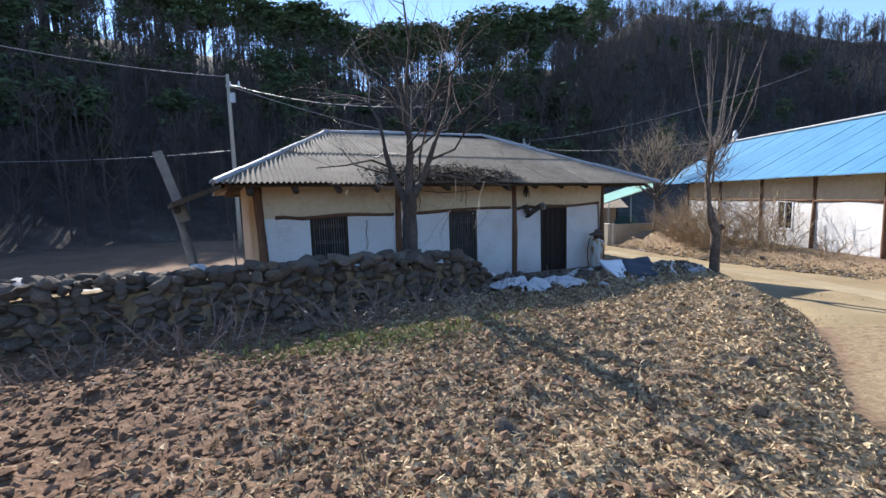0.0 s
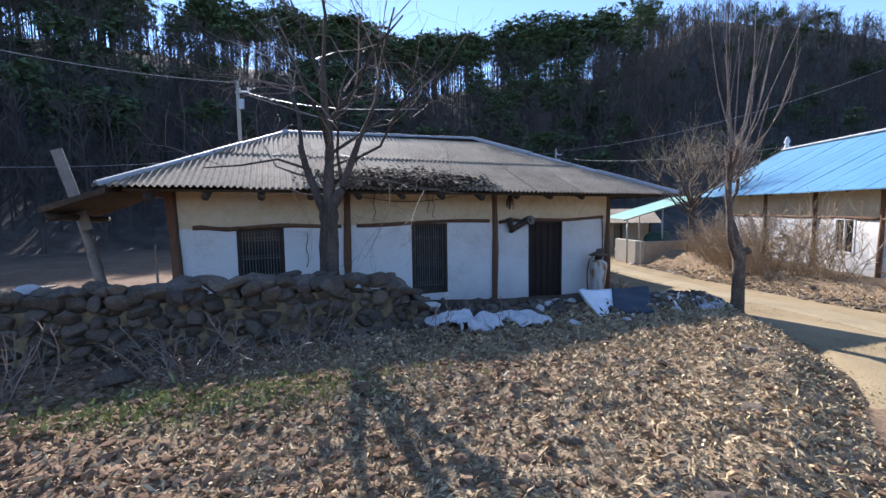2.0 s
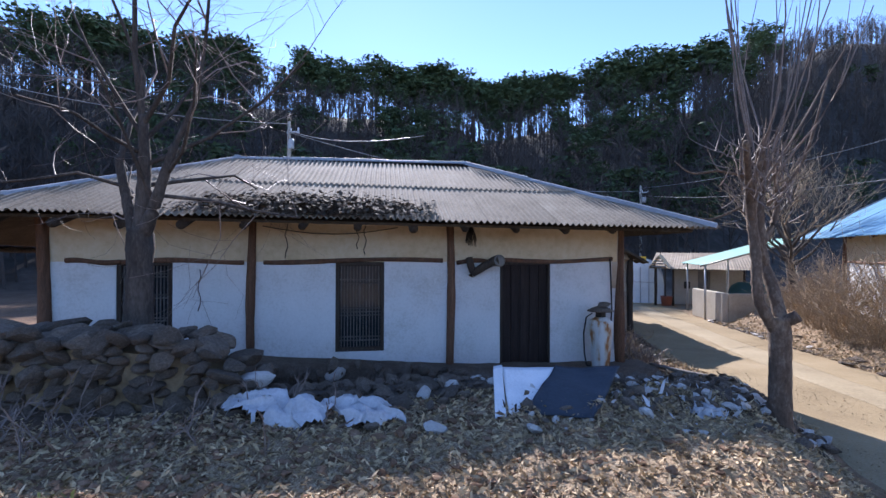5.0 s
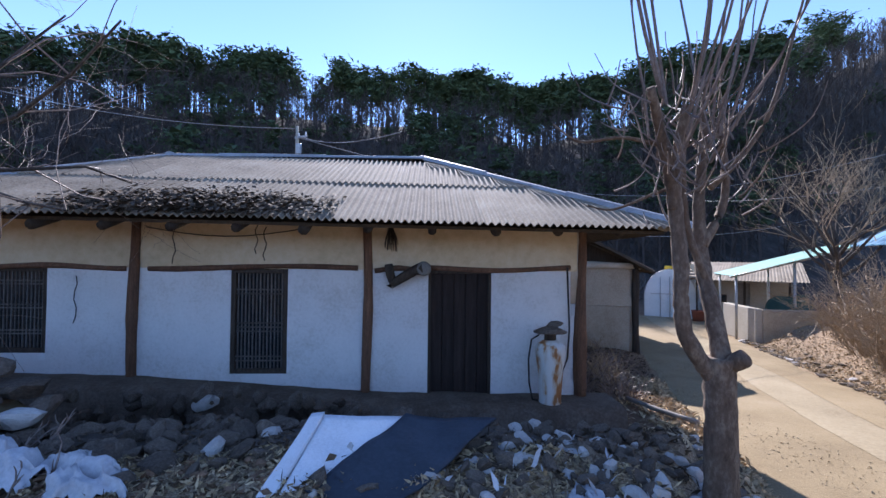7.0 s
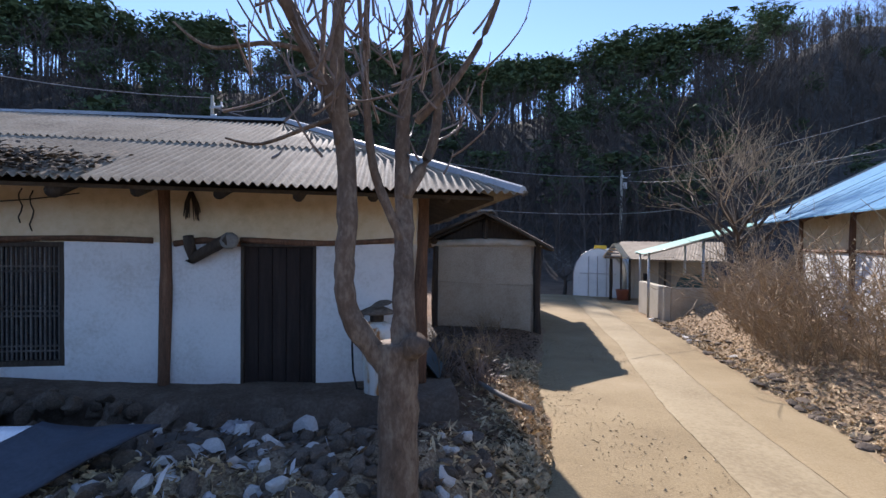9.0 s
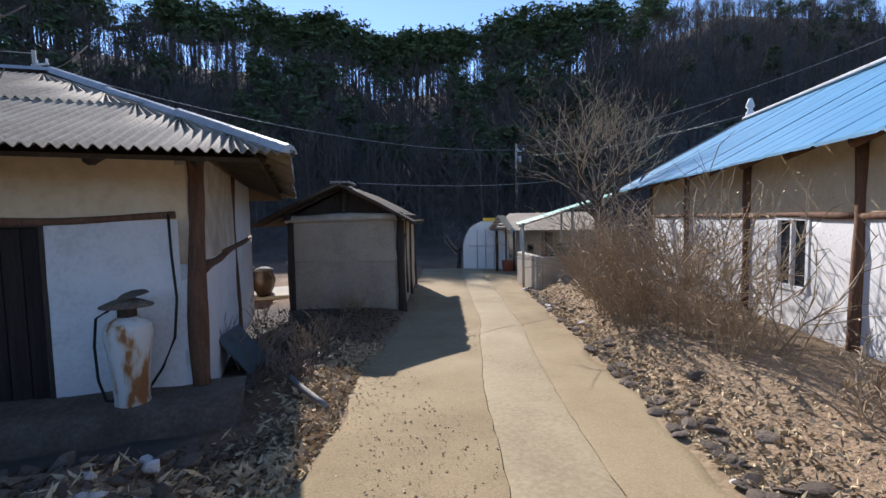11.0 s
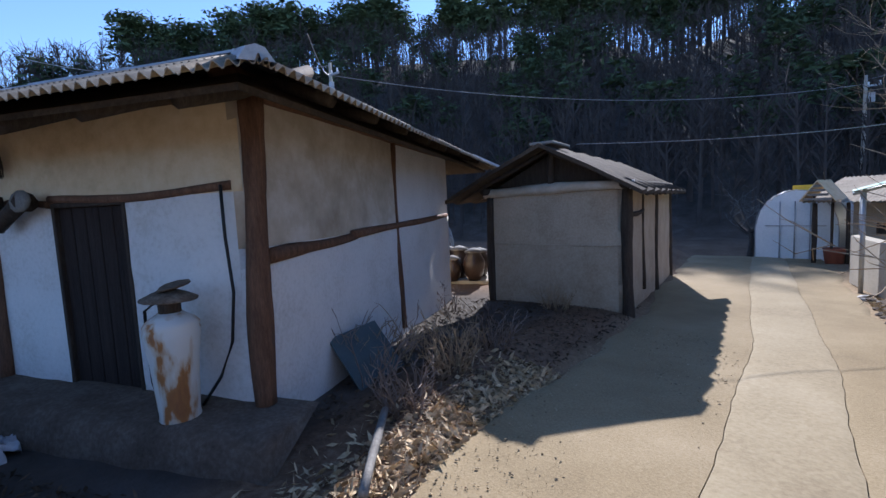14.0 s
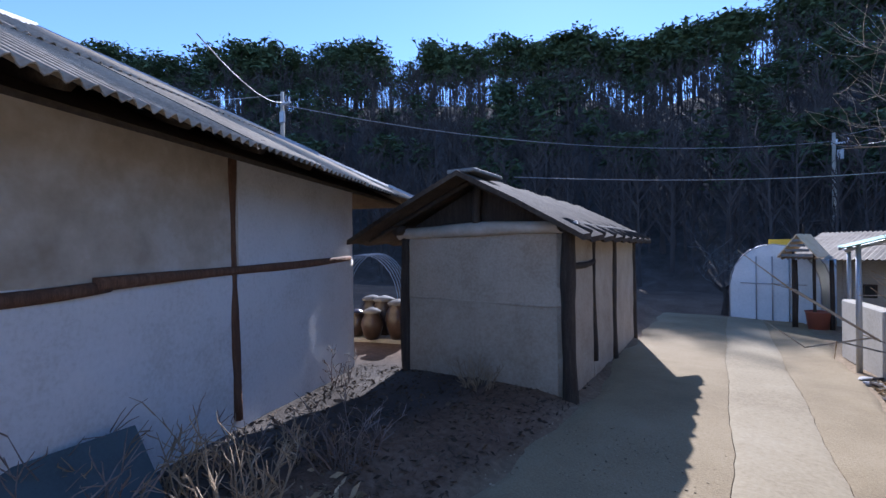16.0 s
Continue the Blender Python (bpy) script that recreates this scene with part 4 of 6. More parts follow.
part("ridge_cap", box(2.58, 2.82, 3.4, 19.9, 3.48, 3.55, 0.02), M_RIDGE, bluehouse)
part("rake_trim", (lambda b: (b.faces.new([b.verts.new(c) for c in ((-0.45, 19.9, 1.7), (-0.45, 19.9, 1.82), (2.7, 19.9, 3.54), (2.7, 19.9, 3.42))]), b)[1])(bmesh.new()), M_RIDGE, bluehouse)
V, F = lathe([(0.1, 0), (0.09, 0.1), (0.05, 0.18), (0.1, 0.24), (0.07, 0.36), (0.03, 0.45)], 10)
fin = raw("ridge_finial", V, F, M_FOAM, bluehouse, "small white ridge ornament", True)
fin.matrix_local = pose(2.7, 19.75, 3.53)
farmhouse = farmhouse_keep

# low wall, canopy, hut and tunnel at the end of the lane
lowwall = thing("low_wall", "low block wall rendered in pale cement", "wall", at=pose(7.55, 19.6, 0, 0, 0, 14))
part("end_face", box(-0.1, 0.08, 0.0, 1.9, -0.85, 0.1, 0.02), M_CONC, lowwall)
part("long_face", box(0.085, 2.0, 0.0, 0.18, -0.85, 0.08, 0.02), M_GREYPL, lowwall)
canopy = thing("canopy", "pale green metal canopy on thin posts", "canopy", at=pose(0, 0, 0))
for k in range(6):
    V, F = [], []
    y0 = 20.1 + k * 0.55
    for j in range(3):
        t = j / 2
        for i in range(13):
            V.append((7.0 + 3.0 * t, y0 + 0.56 * i / 12, 0.95 + 0.9 * t + 0.014 * math.sin(i / 12 * 6 * math.pi)))
    for j in range(2):
        for i in range(12):
            F.append((j * 13 + i, j * 13 + i + 1, j * 13 + i + 14, j * 13 + i + 13))
    raw("roof_sheet", V, F, M_GREEN, canopy, "", True)
for x, y in ((7.15, 20.3), (7.15, 23.0), (8.5, 20.3), (8.5, 23.0)):
    log("post", (x, y, -0.85), (x, y, 0.95 + 0.3 * (x - 7.0)), 0.035, M_METAL, canopy, 0.0, 8, 2, taper=0)
for y in (20.3, 23.0):
    log("beam", (7.0, y, 0.9), (9.95, y, 1.79), 0.03, M_METAL, canopy, 0.0, 6, 2, taper=0)
clutter = thing("tarpaulin_heap", "dark green covered heap under the canopy", "heap", at=pose(8.5, 20.6, -0.8))
to_object("heap_body", rock_mesh("heap_body", 33, plain("dark_green_cover", (0.03, 0.07, 0.06), 0.6), 3), None, clutter, "", True).matrix_local = pose(0, 0, 0.55) @ Matrix.Diagonal((0.75, 0.6, 0.7, 1))
for k, (x, y, s) in enumerate(((7.9, 21.6, 0.3), (8.6, 22.2, 0.4), (7.6, 22.4, 0.35))):
    o = thing("sack", "pale stuffed sack under the canopy", "sack", "sacks", pose(x, y, -0.8))
    to_object("sack_body", rock_mesh("sack_body", 60 + k, M_PLASTIC, 2), None, o, "", True).matrix_local = pose(0, 0, s) @ Matrix.Diagonal((s, s * 0.8, s, 1))

hut = thing("gate_hut", "small beige hut with a grey corrugated roof", "hut", at=pose(6.7, 25.5, -0.95, 0, 0, -12))
part("front_wall", box(0.45, 1.3, 0.0, 0.12, 0, 1.55, 0.01), M_CONC, hut)
part("front_wall", box(1.75, 3.0, 0.0, 0.12, 0, 1.55, 0.01), M_CONC, hut)
part("door", box(1.3, 1.75, 0.03, 0.08, 0, 1.5, 0.01), M_LATTICE, hut, "weathered pale door")
part("side_wall", box(0.33, 0.45, 0.0, 2.5, 0, 1.6, 0.01), M_CONC, hut)
part("back_wall", box(0.45, 3.0, 2.4, 2.5, 0, 1.6, 0.01), M_CONC, hut)
hw = part("window_frame", box(0.78, 1.02, -0.02, 0.02, 0.75, 1.05, 0.01), M_DARKWOOD, hut)
part("pane", box(0.82, 0.98, -0.03, -0.02, 0.79, 1.01, 0), M_GLASSDK, hw)
for x in (-0.25, 0.4, 1.6, 2.9):
    log("post", (x, -0.75, 0), (x, -0.75, 1.6), 0.045, M_DARKWOOD, hut, 0.006, 7, 4)
for k in range(5):
    V, F = [], []
    for j in range(3):
        for i in range(25):
            V.append((-0.5 + k * 0.78 + 0.8 * i / 24, -1.0 + 1.9 * j, 1.62 + 0.33 * j + 0.02 * math.sin(i / 24 * 16 * math.pi)))
    for j in range(2):
        for i in range(24):
            F.append((j * 25 + i, j * 25 + i + 1, j * 25 + i + 26, j * 25 + i + 25))
    raw("roof_sheet", V, F, M_ROOF, hut, "", True)
gable = thing("small_gable_roof", "small steep gabled gate roof on two thin posts", "gate roof", at=pose(6.45, 24.75, -0.95, 0, 0, -20))
for s in (-1, 1):
    bm = bmesh.new()
    vs = [bm.verts.new(c) for c in ((0, -0.35, 2.15), (0, 0.35, 2.15), (s * 0.38, 0.35, 1.65), (s * 0.38, -0.35, 1.65))]
    bm.faces.new(vs if s > 0 else vs[::-1])
    ex = bmesh.ops.extrude_face_region(bm, geom=bm.faces[:])
    for g_ in ex["geom"]:
        if isinstance(g_, bmesh.types.BMVert):
            g_.co.z += 0.04
    part("roof_side", bm, M_CLAY, gable)
    log("post", (s * 0.2, 0, 0), (s * 0.2, 0, 1.8), 0.035, M_DARKWOOD, gable, 0.004, 7, 3)
log("finial", (0, 0, 2.15), (0, 0, 2.4), 0.02, M_DARKWOOD, gable, 0, 6, 2)
for k in range(4):
    part("slat", box(-0.3 + 0.07 * k, 0.3 - 0.07 * k, -0.34, -0.31, 1.68 + 0.11 * k, 1.74 + 0.11 * k, 0.004), M_LATTICE, gable)
sign = thing("sign", "small plain yellow sign board on a post", "sign", at=pose(5.9, 26.9, -1.15))
part("plate", box(-0.25, 0.25, -0.02, 0.02, 1.95, 2.3, 0.01), M_YELLOW, sign)
log("post", (0, 0.05, 0), (0, 0.05, 2.2), 0.03, M_METAL, sign, 0, 6, 2)

tunnel = thing("plastic_tunnel", "arched greenhouse covered in milky plastic film", "greenhouse", at=pose(5.8, 25.9, -1.0, 0, 0, -8))
V, F = [], []
W, H = 0.95, 2.0
arch = [(-W, 0), (-W, 0.9)] + [(-W * math.cos(math.pi * i / 12), 0.9 + (H - 0.9) * math.sin(math.pi * i / 12)) for i in range(1, 12)] + [(W, 0.9), (W, 0)]
for j in range(7):
    for x, z in arch:
        V.append((x * (1 + 0.01 * math.sin(j * 3 + z * 9)), j * 0.75, z))
n = len(arch)
for j in range(6):
    for i in range(n - 1):
        F.append((j * n + i, j * n + i + 1, (j + 1) * n + i + 1, (j + 1) * n + i))
F += [tuple(range(n)), tuple(6 * n + i for i in reversed(range(n)))]
raw("film", V, F, M_FILM, tunnel)
for j in range(4):
    rope("hoop", [(x * 1.015, j * 1.5 - 0.01, z * 1.008) for x, z in arch], 0.014, M_METAL, tunnel)
for x in (-0.35, 0.0, 0.35):
    rope("door_post", [(x, -0.03, 0), (x, -0.03, 1.7)], 0.016, M_METAL, tunnel)
rope("door_rail", [(-0.7, -0.03, 1.0), (0.7, -0.03, 1.0)], 0.014, M_METAL, tunnel)
tub = thing("tub", "red-brown plastic tub by the hut", "tub", at=pose(6.7, 24.75, -0.95))
V, F = lathe([(0.18, 0), (0.24, 0.42), (0.26, 0.45), (0.22, 0.45), (0.17, 0.1)], 16)
raw("tub_body", V, F, M_RED, tub, "", True)

# utility poles and wires
def pole(x, y, h, z, name="utility_pole"):
    o = thing(name, "grey concrete utility pole with a short crossarm", "utility pole", "poles", pose(x, y, z))
    log("shaft", (0, 0, 0), (0, 0, h), 0.11, M_CONC, o, 0, 10, 4, taper=0.35)
    part("crossarm", box(-0.1, 0.55, -0.05, 0.05, h - 0.55, h - 0.47, 0.01), M_METAL, o)
    for dx in (0.1, 0.5):
        V, F = lathe([(0.03, 0), (0.05, 0.04), (0.03, 0.08), (0.045, 0.12), (0.02, 0.16)], 8)
        raw("insulator", V, F, M_FOAM, o, "", True).matrix_local = pose(dx, 0, h - 0.47)
    part("meter_box", box(0.1, 0.35, -0.2, -0.08, h - 1.3, h - 0.85, 0.02), M_METAL, o)


pole(-9.6, 21.3, 8.2, -0.9)
pole(7.3, 40.0, 7.2, -0.9)


def wire(a, b, sag, r=0.016):
    o = thing("overhead_wire", "grey overhead wire strung between poles", "wire", "overhead wires")
    a, b = Vector(a), Vector(b)
    rope("strand", [a.lerp(b, i / 14) - Vector((0, 0, sag * 4 * (i / 14) * (1 - i / 14))) for i in range(15)], r, M_CABLE, o, sides=4)


wire((-9.6, 21.3, 7.2), (-24, 13, 9.4), 0.7)
wire((-9.6, 21.3, 3.9), (-30, 16, 4.2), 0.6, 0.012)
wire((-9.6, 21.3, 6.9), (-0.5, 14.5, 4.3), 0.3, 0.012)
wire((-9.6, 21.3, 6.8), (7.3, 40, 5.9), 0.9)
wire((7.3, 40, 6.1), (24, 30, 9.0), 0.8)
wire((7.3, 40, 5.6), (12.7, 19.7, 3.6), 0.4, 0.009)
wire((3.4, 17.2, 2.0), (12, 30, 3.4), 0.35, 0.006)

# parked car beyond the yard
car = thing("car", "white parked estate car in the yard beyond", "car", at=pose(-25.2, 16.3, gz(-25.2, 16.3), 0, 0, 244))
bm = bmesh.new()
prof = [(-2.1, 0.3), (-2.15, 0.75), (-2.0, 0.95), (-1.7, 1.5), (-1.3, 1.58), (0.2, 1.55), (0.9, 1.02), (1.95, 0.88), (2.1, 0.6), (2.1, 0.3)]
for y in (-0.82, 0.82):
    bm.faces.new([bm.verts.new((x, y * (0.86 if z > 1.1 else 1), z)) for x, z in prof])
bm.verts.ensure_lookup_table()
n = len(prof)
for i in range(n):
    bm.faces.new((bm.verts[i], bm.verts[(i + 1) % n], bm.verts[n + (i + 1) % n], bm.verts[n + i]))
bmesh.ops.recalc_face_normals(bm, faces=bm.faces[:])
bmesh.ops.bevel(bm, geom=bm.edges[:], offset=0.05, segments=2, affect="EDGES")
part("body", bm, M_CAR, car, "", True)
for s in (-1, 1):
    for x0, x1 in ((-1.62, -0.75), (-0.68, 0.28)):
        bm = bmesh.new()
        bm.faces.new([bm.verts.new(c) for c in ((x0, s * 0.83, 1.02), (x1 + 0.1, s * 0.83, 1.02), (x1 - 0.1, s * 0.735, 1.45), (x0 + 0.12, s * 0.735, 1.45))])
        part("side_window", bm, M_GLASSDK, car)
    for x in (-1.35, 1.35):
        V, F = lathe([(0.2, -0.1), (0.31, -0.1), (0.33, 0), (0.31, 0.1), (0.2, 0.1)], 20)
        wh = raw("wheel", V, F, M_BLACK, car, "", True)
        wh.matrix_local = pose(x, s * 0.78, 0.33, 90, 0, 0)
        V, F = lathe([(0.05, -0.12), (0.19, -0.11), (0.19, 0.11), (0.05, 0.12)], 14)
        raw("rim", V, F, M_METAL, wh, "", True)
    part("tail_light", box(-2.16, -2.06, s * 0.7 - 0.08, s * 0.7 + 0.08, 0.75, 0.95, 0.02), M_RED, car)


# ------------------------------------------------------------------ trees
def grow(V, F, TV, TF, p, d, length, r, level, g, spread=0.55, up=0.12, kids=(3, 5), minr=0.006, curve=0.16):
    """A limb with its branches, added to the limb lists or, when thin, to the twig lists."""
    steps = 5 if level < 2 else 3
    pts, rad = [p.copy()], [r]
    for i in range(steps):
        d = (d + Vector((g.gauss(0, curve), g.gauss(0, curve), g.gauss(0, curve) + up * 0.5))).normalized()
        pts.append(pts[-1] + d * (length / steps))
        rad.append(max(minr * 0.6, r * (1 - 0.62 * (i + 1) / steps)))
    if r > 0.018:
        tube_arrays(pts, rad, 7 if r > 0.05 else 5, V, F, False)
    else:
        tube_arrays(pts, rad, 3, TV, TF, False)
    if level <= 0 or r < minr:
        return
    for k in range(g.randint(*kids)):
        i = g.randint(2, steps)
        t = i - g.random()
        q = pts[i - 1].lerp(pts[i], t - i + 1)
        a = Vector((g.gauss(0, 1), g.gauss(0, 1), g.gauss(0, 0.6))).normalized()
        nd = (d * (1 - spread) + a * spread + Vector((0, 0, up))).normalized()
        grow(V, F, TV, TF, q, nd, length * g.uniform(0.5, 0.8), rad[i] * g.uniform(0.55, 0.8), level - 1, g, spread, up, kids, minr, curve)


def tree(label, trunk, limbs, seed, bark, twig=M_TWIG, level=4, base=None, gnarl=1.0, **kw):
    o = thing("bare_tree", label, "tree", at=pose(*base))
    g = random.Random(seed)
    V, F, TV, TF = [], [], [], []
    for path, radii in trunk:
        path = [Vector(q) for q in path]
        pts, rad = [], []
        for i in range(len(path) - 1):      # rounded bends with knots and swellings
            a, b, c, e = path[max(i - 1, 0)], path[i], path[i + 1], path[min(i + 2, len(path) - 1)]
            for k in range(6):
                t = k / 6
                p = (b * 2 + (c - a) * t + (a * 2 - b * 5 + c * 4 - e) * t * t + (b * 3 - a - c * 3 + e) * t * t * t) / 2
                pts.append(p)
                rad.append((radii[i] * (1 - t) + radii[i + 1] * t) * gnarl * (1 + 0.1 * noise.noise(p * 9) + g.uniform(-0.04, 0.04)))
        pts.append(path[-1])
        rad.append(radii[-1] * gnarl)
        n0 = len(V)
        tube_arrays(pts, rad, 14, V, F)
        for q in range(n0, len(V)):
            v = V[q]
            V[q] = v + Vector((noise.noise(v * 22), noise.noise(v * 22 + Vector((9, 0, 0))), 0)) * radii[0] * 0.11
    for p, d, ln, r in limbs:
        grow(V, F, TV, TF, Vector(p), Vector(d).normalized(), ln, r, level, g, **kw)
    raw("trunk", V, F, bark, o, "", True)
    raw("crown", TV, TF, twig, o, "fine bare twigs", True)
    return o


# big forked tree behind the stone wall
limbs = []
g = random.Random(31)
for p, d, ln, r in (((-0.3, 0.05, 2.25), (-0.5, 0.15, 0.8), 1.5, 0.03), ((-0.2, 0.05, 2.0), (-0.9, -0.2, 0.35), 1.2, 0.02), ((0.05, 0, 2.6), (-0.1, 0.1, 1), 1.7, 0.032), ((0.06, 0, 2.4), (0.35, 0.6, 0.5), 1.5, 0.024),
                    ((0.05, 0, 2.45), (-0.3, -0.6, 0.6), 1.3, 0.022), ((0.42, 0, 2.3), (0.75, 0.15, 0.5), 1.6, 0.028), ((0.36, 0, 2.1), (0.9, -0.3, 0.2), 1.3, 0.02), ((0.25, 0, 1.9), (0.6, 0.6, 0.1), 1.4, 0.02),
                    ((-0.15, 0.05, 1.9), (-0.6, 0.6, 0.15), 1.4, 0.02), ((0.05, 0, 2.55), (0.6, -0.2, 0.7), 1.5, 0.026), ((0.03, 0, 2.55), (-0.5, 0.1, 0.75), 1.5, 0.026), ((-0.05, 0, 1.7), (-0.8, 0.1, 0.0), 0.7, 0.012),
                    ((0.03, 0, 2.3), (0.1, -0.8, 0.2), 1.2, 0.02), ((0.2, 0.02, 1.8), (0.5, -0.4, 0.9), 1.2, 0.022), ((0.0, 0.02, 2.0), (0.2, 0.9, 0.3), 1.7, 0.024), ((0.1, 0.02, 2.2), (0.6, 0.9, 0.35), 1.8, 0.024)):
    limbs.append((p, d, ln, r))
tree("large bare forked tree behind the stone wall", [
    ([(0, 0, 0), (0.0, 0, 0.3), (0.02, 0.0, 0.9), (0.03, 0, 1.35), (0.03, 0, 1.6)], [0.18, 0.14, 0.12, 0.11, 0.11]),
    ([(0.0, 0, 1.45), (-0.14, 0.03, 1.75), (-0.24, 0.05, 2.0), (-0.32, 0.05, 2.3)], [0.07, 0.05, 0.042, 0.032]),
    ([(0.03, 0, 1.5), (0.04, 0.02, 1.9), (0.07, 0.0, 2.3), (0.05, 0.0, 2.65)], [0.085, 0.062, 0.05, 0.036]),
    ([(0.05, 0, 1.5), (0.2, -0.02, 1.75), (0.33, -0.02, 2.05), (0.44, 0.0, 2.35)], [0.07, 0.055, 0.042, 0.032])],
    limbs, 5, M_BARK, level=5, base=(-0.52, 6.85, -0.05), spread=0.55, up=0.07, kids=(3, 4), minr=0.0028, curve=0.24)

# pruned tree at the edge of the lane: two stems, straight whips above
g = random.Random(3)
limbs = []
tops = [(-0.34, -0.34, 2.1), (-0.24, -0.2, 2.05), (-0.16, 0.02, 2.2), (0.04, 0.24, 2.05), (0.05, 0.25, 2.1), (-0.05, 0.2, 2.3), (-0.3, -0.28, 2.2), (-0.15, -0.18, 2.1)]
for k in range(15):
    b = Vector(tops[k % len(tops)]) + Vector((g.uniform(-0.06, 0.06), g.uniform(-0.06, 0.06), g.uniform(-0.25, 0.1)))
    limbs.append((b, (b.x * 0.5 + g.gauss(0.16, 0.2), g.gauss(0, 0.22), 1), g.uniform(1.0, 2.1), g.uniform(0.009, 0.013)))
for k in range(130):
    b = Vector(g.choice(tops)) + Vector((g.gauss(0, 0.1), g.gauss(0, 0.1), g.uniform(-0.55, 0.12)))
    limbs.append((b, (b.x + g.gauss(0, 0.7), g.gauss(0, 0.8), 0.5), g.uniform(0.12, 0.34), 0.007))
tree("pruned bare tree with two stems and upright whips", [
    ([(0, 0, -0.35), (0.0, 0, 0.1), (0.0, 0, 0.5), (-0.01, 0, 0.78)], [0.125, 0.1, 0.095, 0.105]),
    ([(-0.02, 0, 0.66), (-0.1, -0.05, 0.76), (-0.18, -0.1, 0.92), (-0.2, -0.1, 1.1), (-0.2, -0.08, 1.3), (-0.23, -0.07, 1.65), (-0.29, -0.2, 1.92), (-0.36, -0.38, 2.2)], [0.07, 0.056, 0.052, 0.05, 0.048, 0.045, 0.034, 0.024]),
    ([(-0.23, -0.07, 1.6), (-0.22, -0.13, 1.9), (-0.18, -0.18, 2.15)], [0.04, 0.034, 0.026]),
    ([(0.02, 0, 0.7), (-0.02, 0.09, 1.0), (-0.066, 0.19, 1.31), (-0.08, 0.2, 1.63), (-0.06, 0.2, 2.0), (-0.05, 0.2, 2.3)], [0.07, 0.055, 0.05, 0.04, 0.028, 0.018]),
    ([(-0.04, 0.15, 1.18), (-0.11, 0.1, 1.36), (-0.16, 0.06, 1.54), (-0.18, 0.03, 1.85), (-0.16, 0.0, 2.2)], [0.03, 0.025, 0.023, 0.019, 0.014]),
    ([(-0.066, 0.19, 1.4), (0.04, 0.24, 1.62), (0.07, 0.26, 1.85), (0.03, 0.24, 2.15)], [0.036, 0.028, 0.024, 0.016]),
    ([(-0.02, 0.22, 1.75), (0.16, 0.27, 1.95), (0.3, 0.3, 2.2), (0.4, 0.33, 2.55), (0.5, 0.36, 2.95)], [0.022, 0.019, 0.016, 0.012, 0.007]),
    ([(-0.3, -0.15, 1.95), (-0.5, -0.2, 2.0), (-0.72, -0.28, 1.98), (-0.86, -0.33, 2.08)], [0.014, 0.012, 0.009, 0.005]),
    ([(-0.2, 0.0, 1.75), (-0.36, -0.1, 1.68), (-0.55, -0.18, 1.6), (-0.68, -0.24, 1.62)], [0.013, 0.011, 0.008, 0.005]),
    ([(0.03, 0, 0.74), (0.11, -0.05, 0.8)], [0.066, 0.055])],
    limbs, 9, M_BARK2, level=1, base=(5.0, 8.2, 0.03), gnarl=0.85, spread=0.3, up=0.25, kids=(0, 1), minr=0.004, curve=0.06)

# round bare tree by the blue-roofed house
tree("round bare bushy tree beside the canopy", [([(0, 0, 0), (0.05, 0, 0.6), (0.0, 0, 1.2), (-0.05, 0, 1.6)], [0.14, 0.11, 0.1, 0.09])],
     [((0, 0, 1.2 + 0.05 * k), (math.cos(k * 1.1), math.sin(k * 1.1), 0.75 + 0.08 * k), 1.75, 0.045) for k in range(16)],
     21, M_BARK, M_BRUSH, level=4, base=(8.9, 18.7, -0.25), spread=0.55, up=0.14, kids=(3, 5), minr=0.0045)
tree("small bare tree beyond the end of the lane", [([(0, 0, 0), (0.05, 0, 0.6), (0.0, 0, 1.0)], [0.1, 0.08, 0.07])],
     [((0, 0, 0.7 + 0.05 * k), (math.cos(k * 1.3), math.sin(k * 1.3), 0.4 + 0.1 * k), 1.2, 0.035) for k in range(8)],
     23, M_BARK, M_LATTICE, level=4, base=(4.3, 29.0, -1.35), spread=0.55, up=0.1, kids=(3, 4), minr=0.006)


def brush(name, label, x, y, n, h, spreadr, seed, mat=M_BRUSH, branches=5, base=0.25, canes=False, bend=0.17):
    o = thing(name, label, "bush", "", pose(x, y, gz(x, y) - 0.03))
    g = random.Random(seed)
    V, F = [], []
    for k in range(n):
        if canes and V:
            raw("cane", V, F, mat, o)
            V, F = [], []
        a, rr = g.uniform(0, 6.28), base * math.sqrt(g.random())
        p = Vector((rr * math.cos(a), rr * math.sin(a), 0))
        d = Vector((math.cos(a) * g.uniform(0, spreadr), math.sin(a) * g.uniform(0, spreadr), 1)).normalized()
        pts = [p]
        ln = h * g.uniform(0.55, 1.05)
        for i in range(4):
            d = (d + Vector((g.gauss(0, bend), g.gauss(0, bend), g.gauss(0, 0.1) - 0.05 * i))).normalized()
            pts.append(pts[-1] + d * ln / 4)
        tube_arrays(pts, [0.008, 0.007, 0.006, 0.004, 0.002], 3, V, F, False)
        for b in range(branches):
            i = g.randint(1, 4)
            q = pts[i - 1].lerp(pts[i], g.random())
            e = (d + Vector((g.gauss(0, 0.6), g.gauss(0, 0.6), g.gauss(0.1, 0.4)))).normalized()
            m = q + e * ln * g.uniform(0.1, 0.25)
            e2 = (e + Vector((g.gauss(0, 0.4), g.gauss(0, 0.4), g.gauss(0, 0.4)))).normalized()
            tube_arrays([q, m, m + e2 * ln * g.uniform(0.05, 0.15)], [0.005, 0.004, 0.002], 3, V, F, False)
    raw("cane" if canes else "bush_growth", V, F, mat, o)
    return o


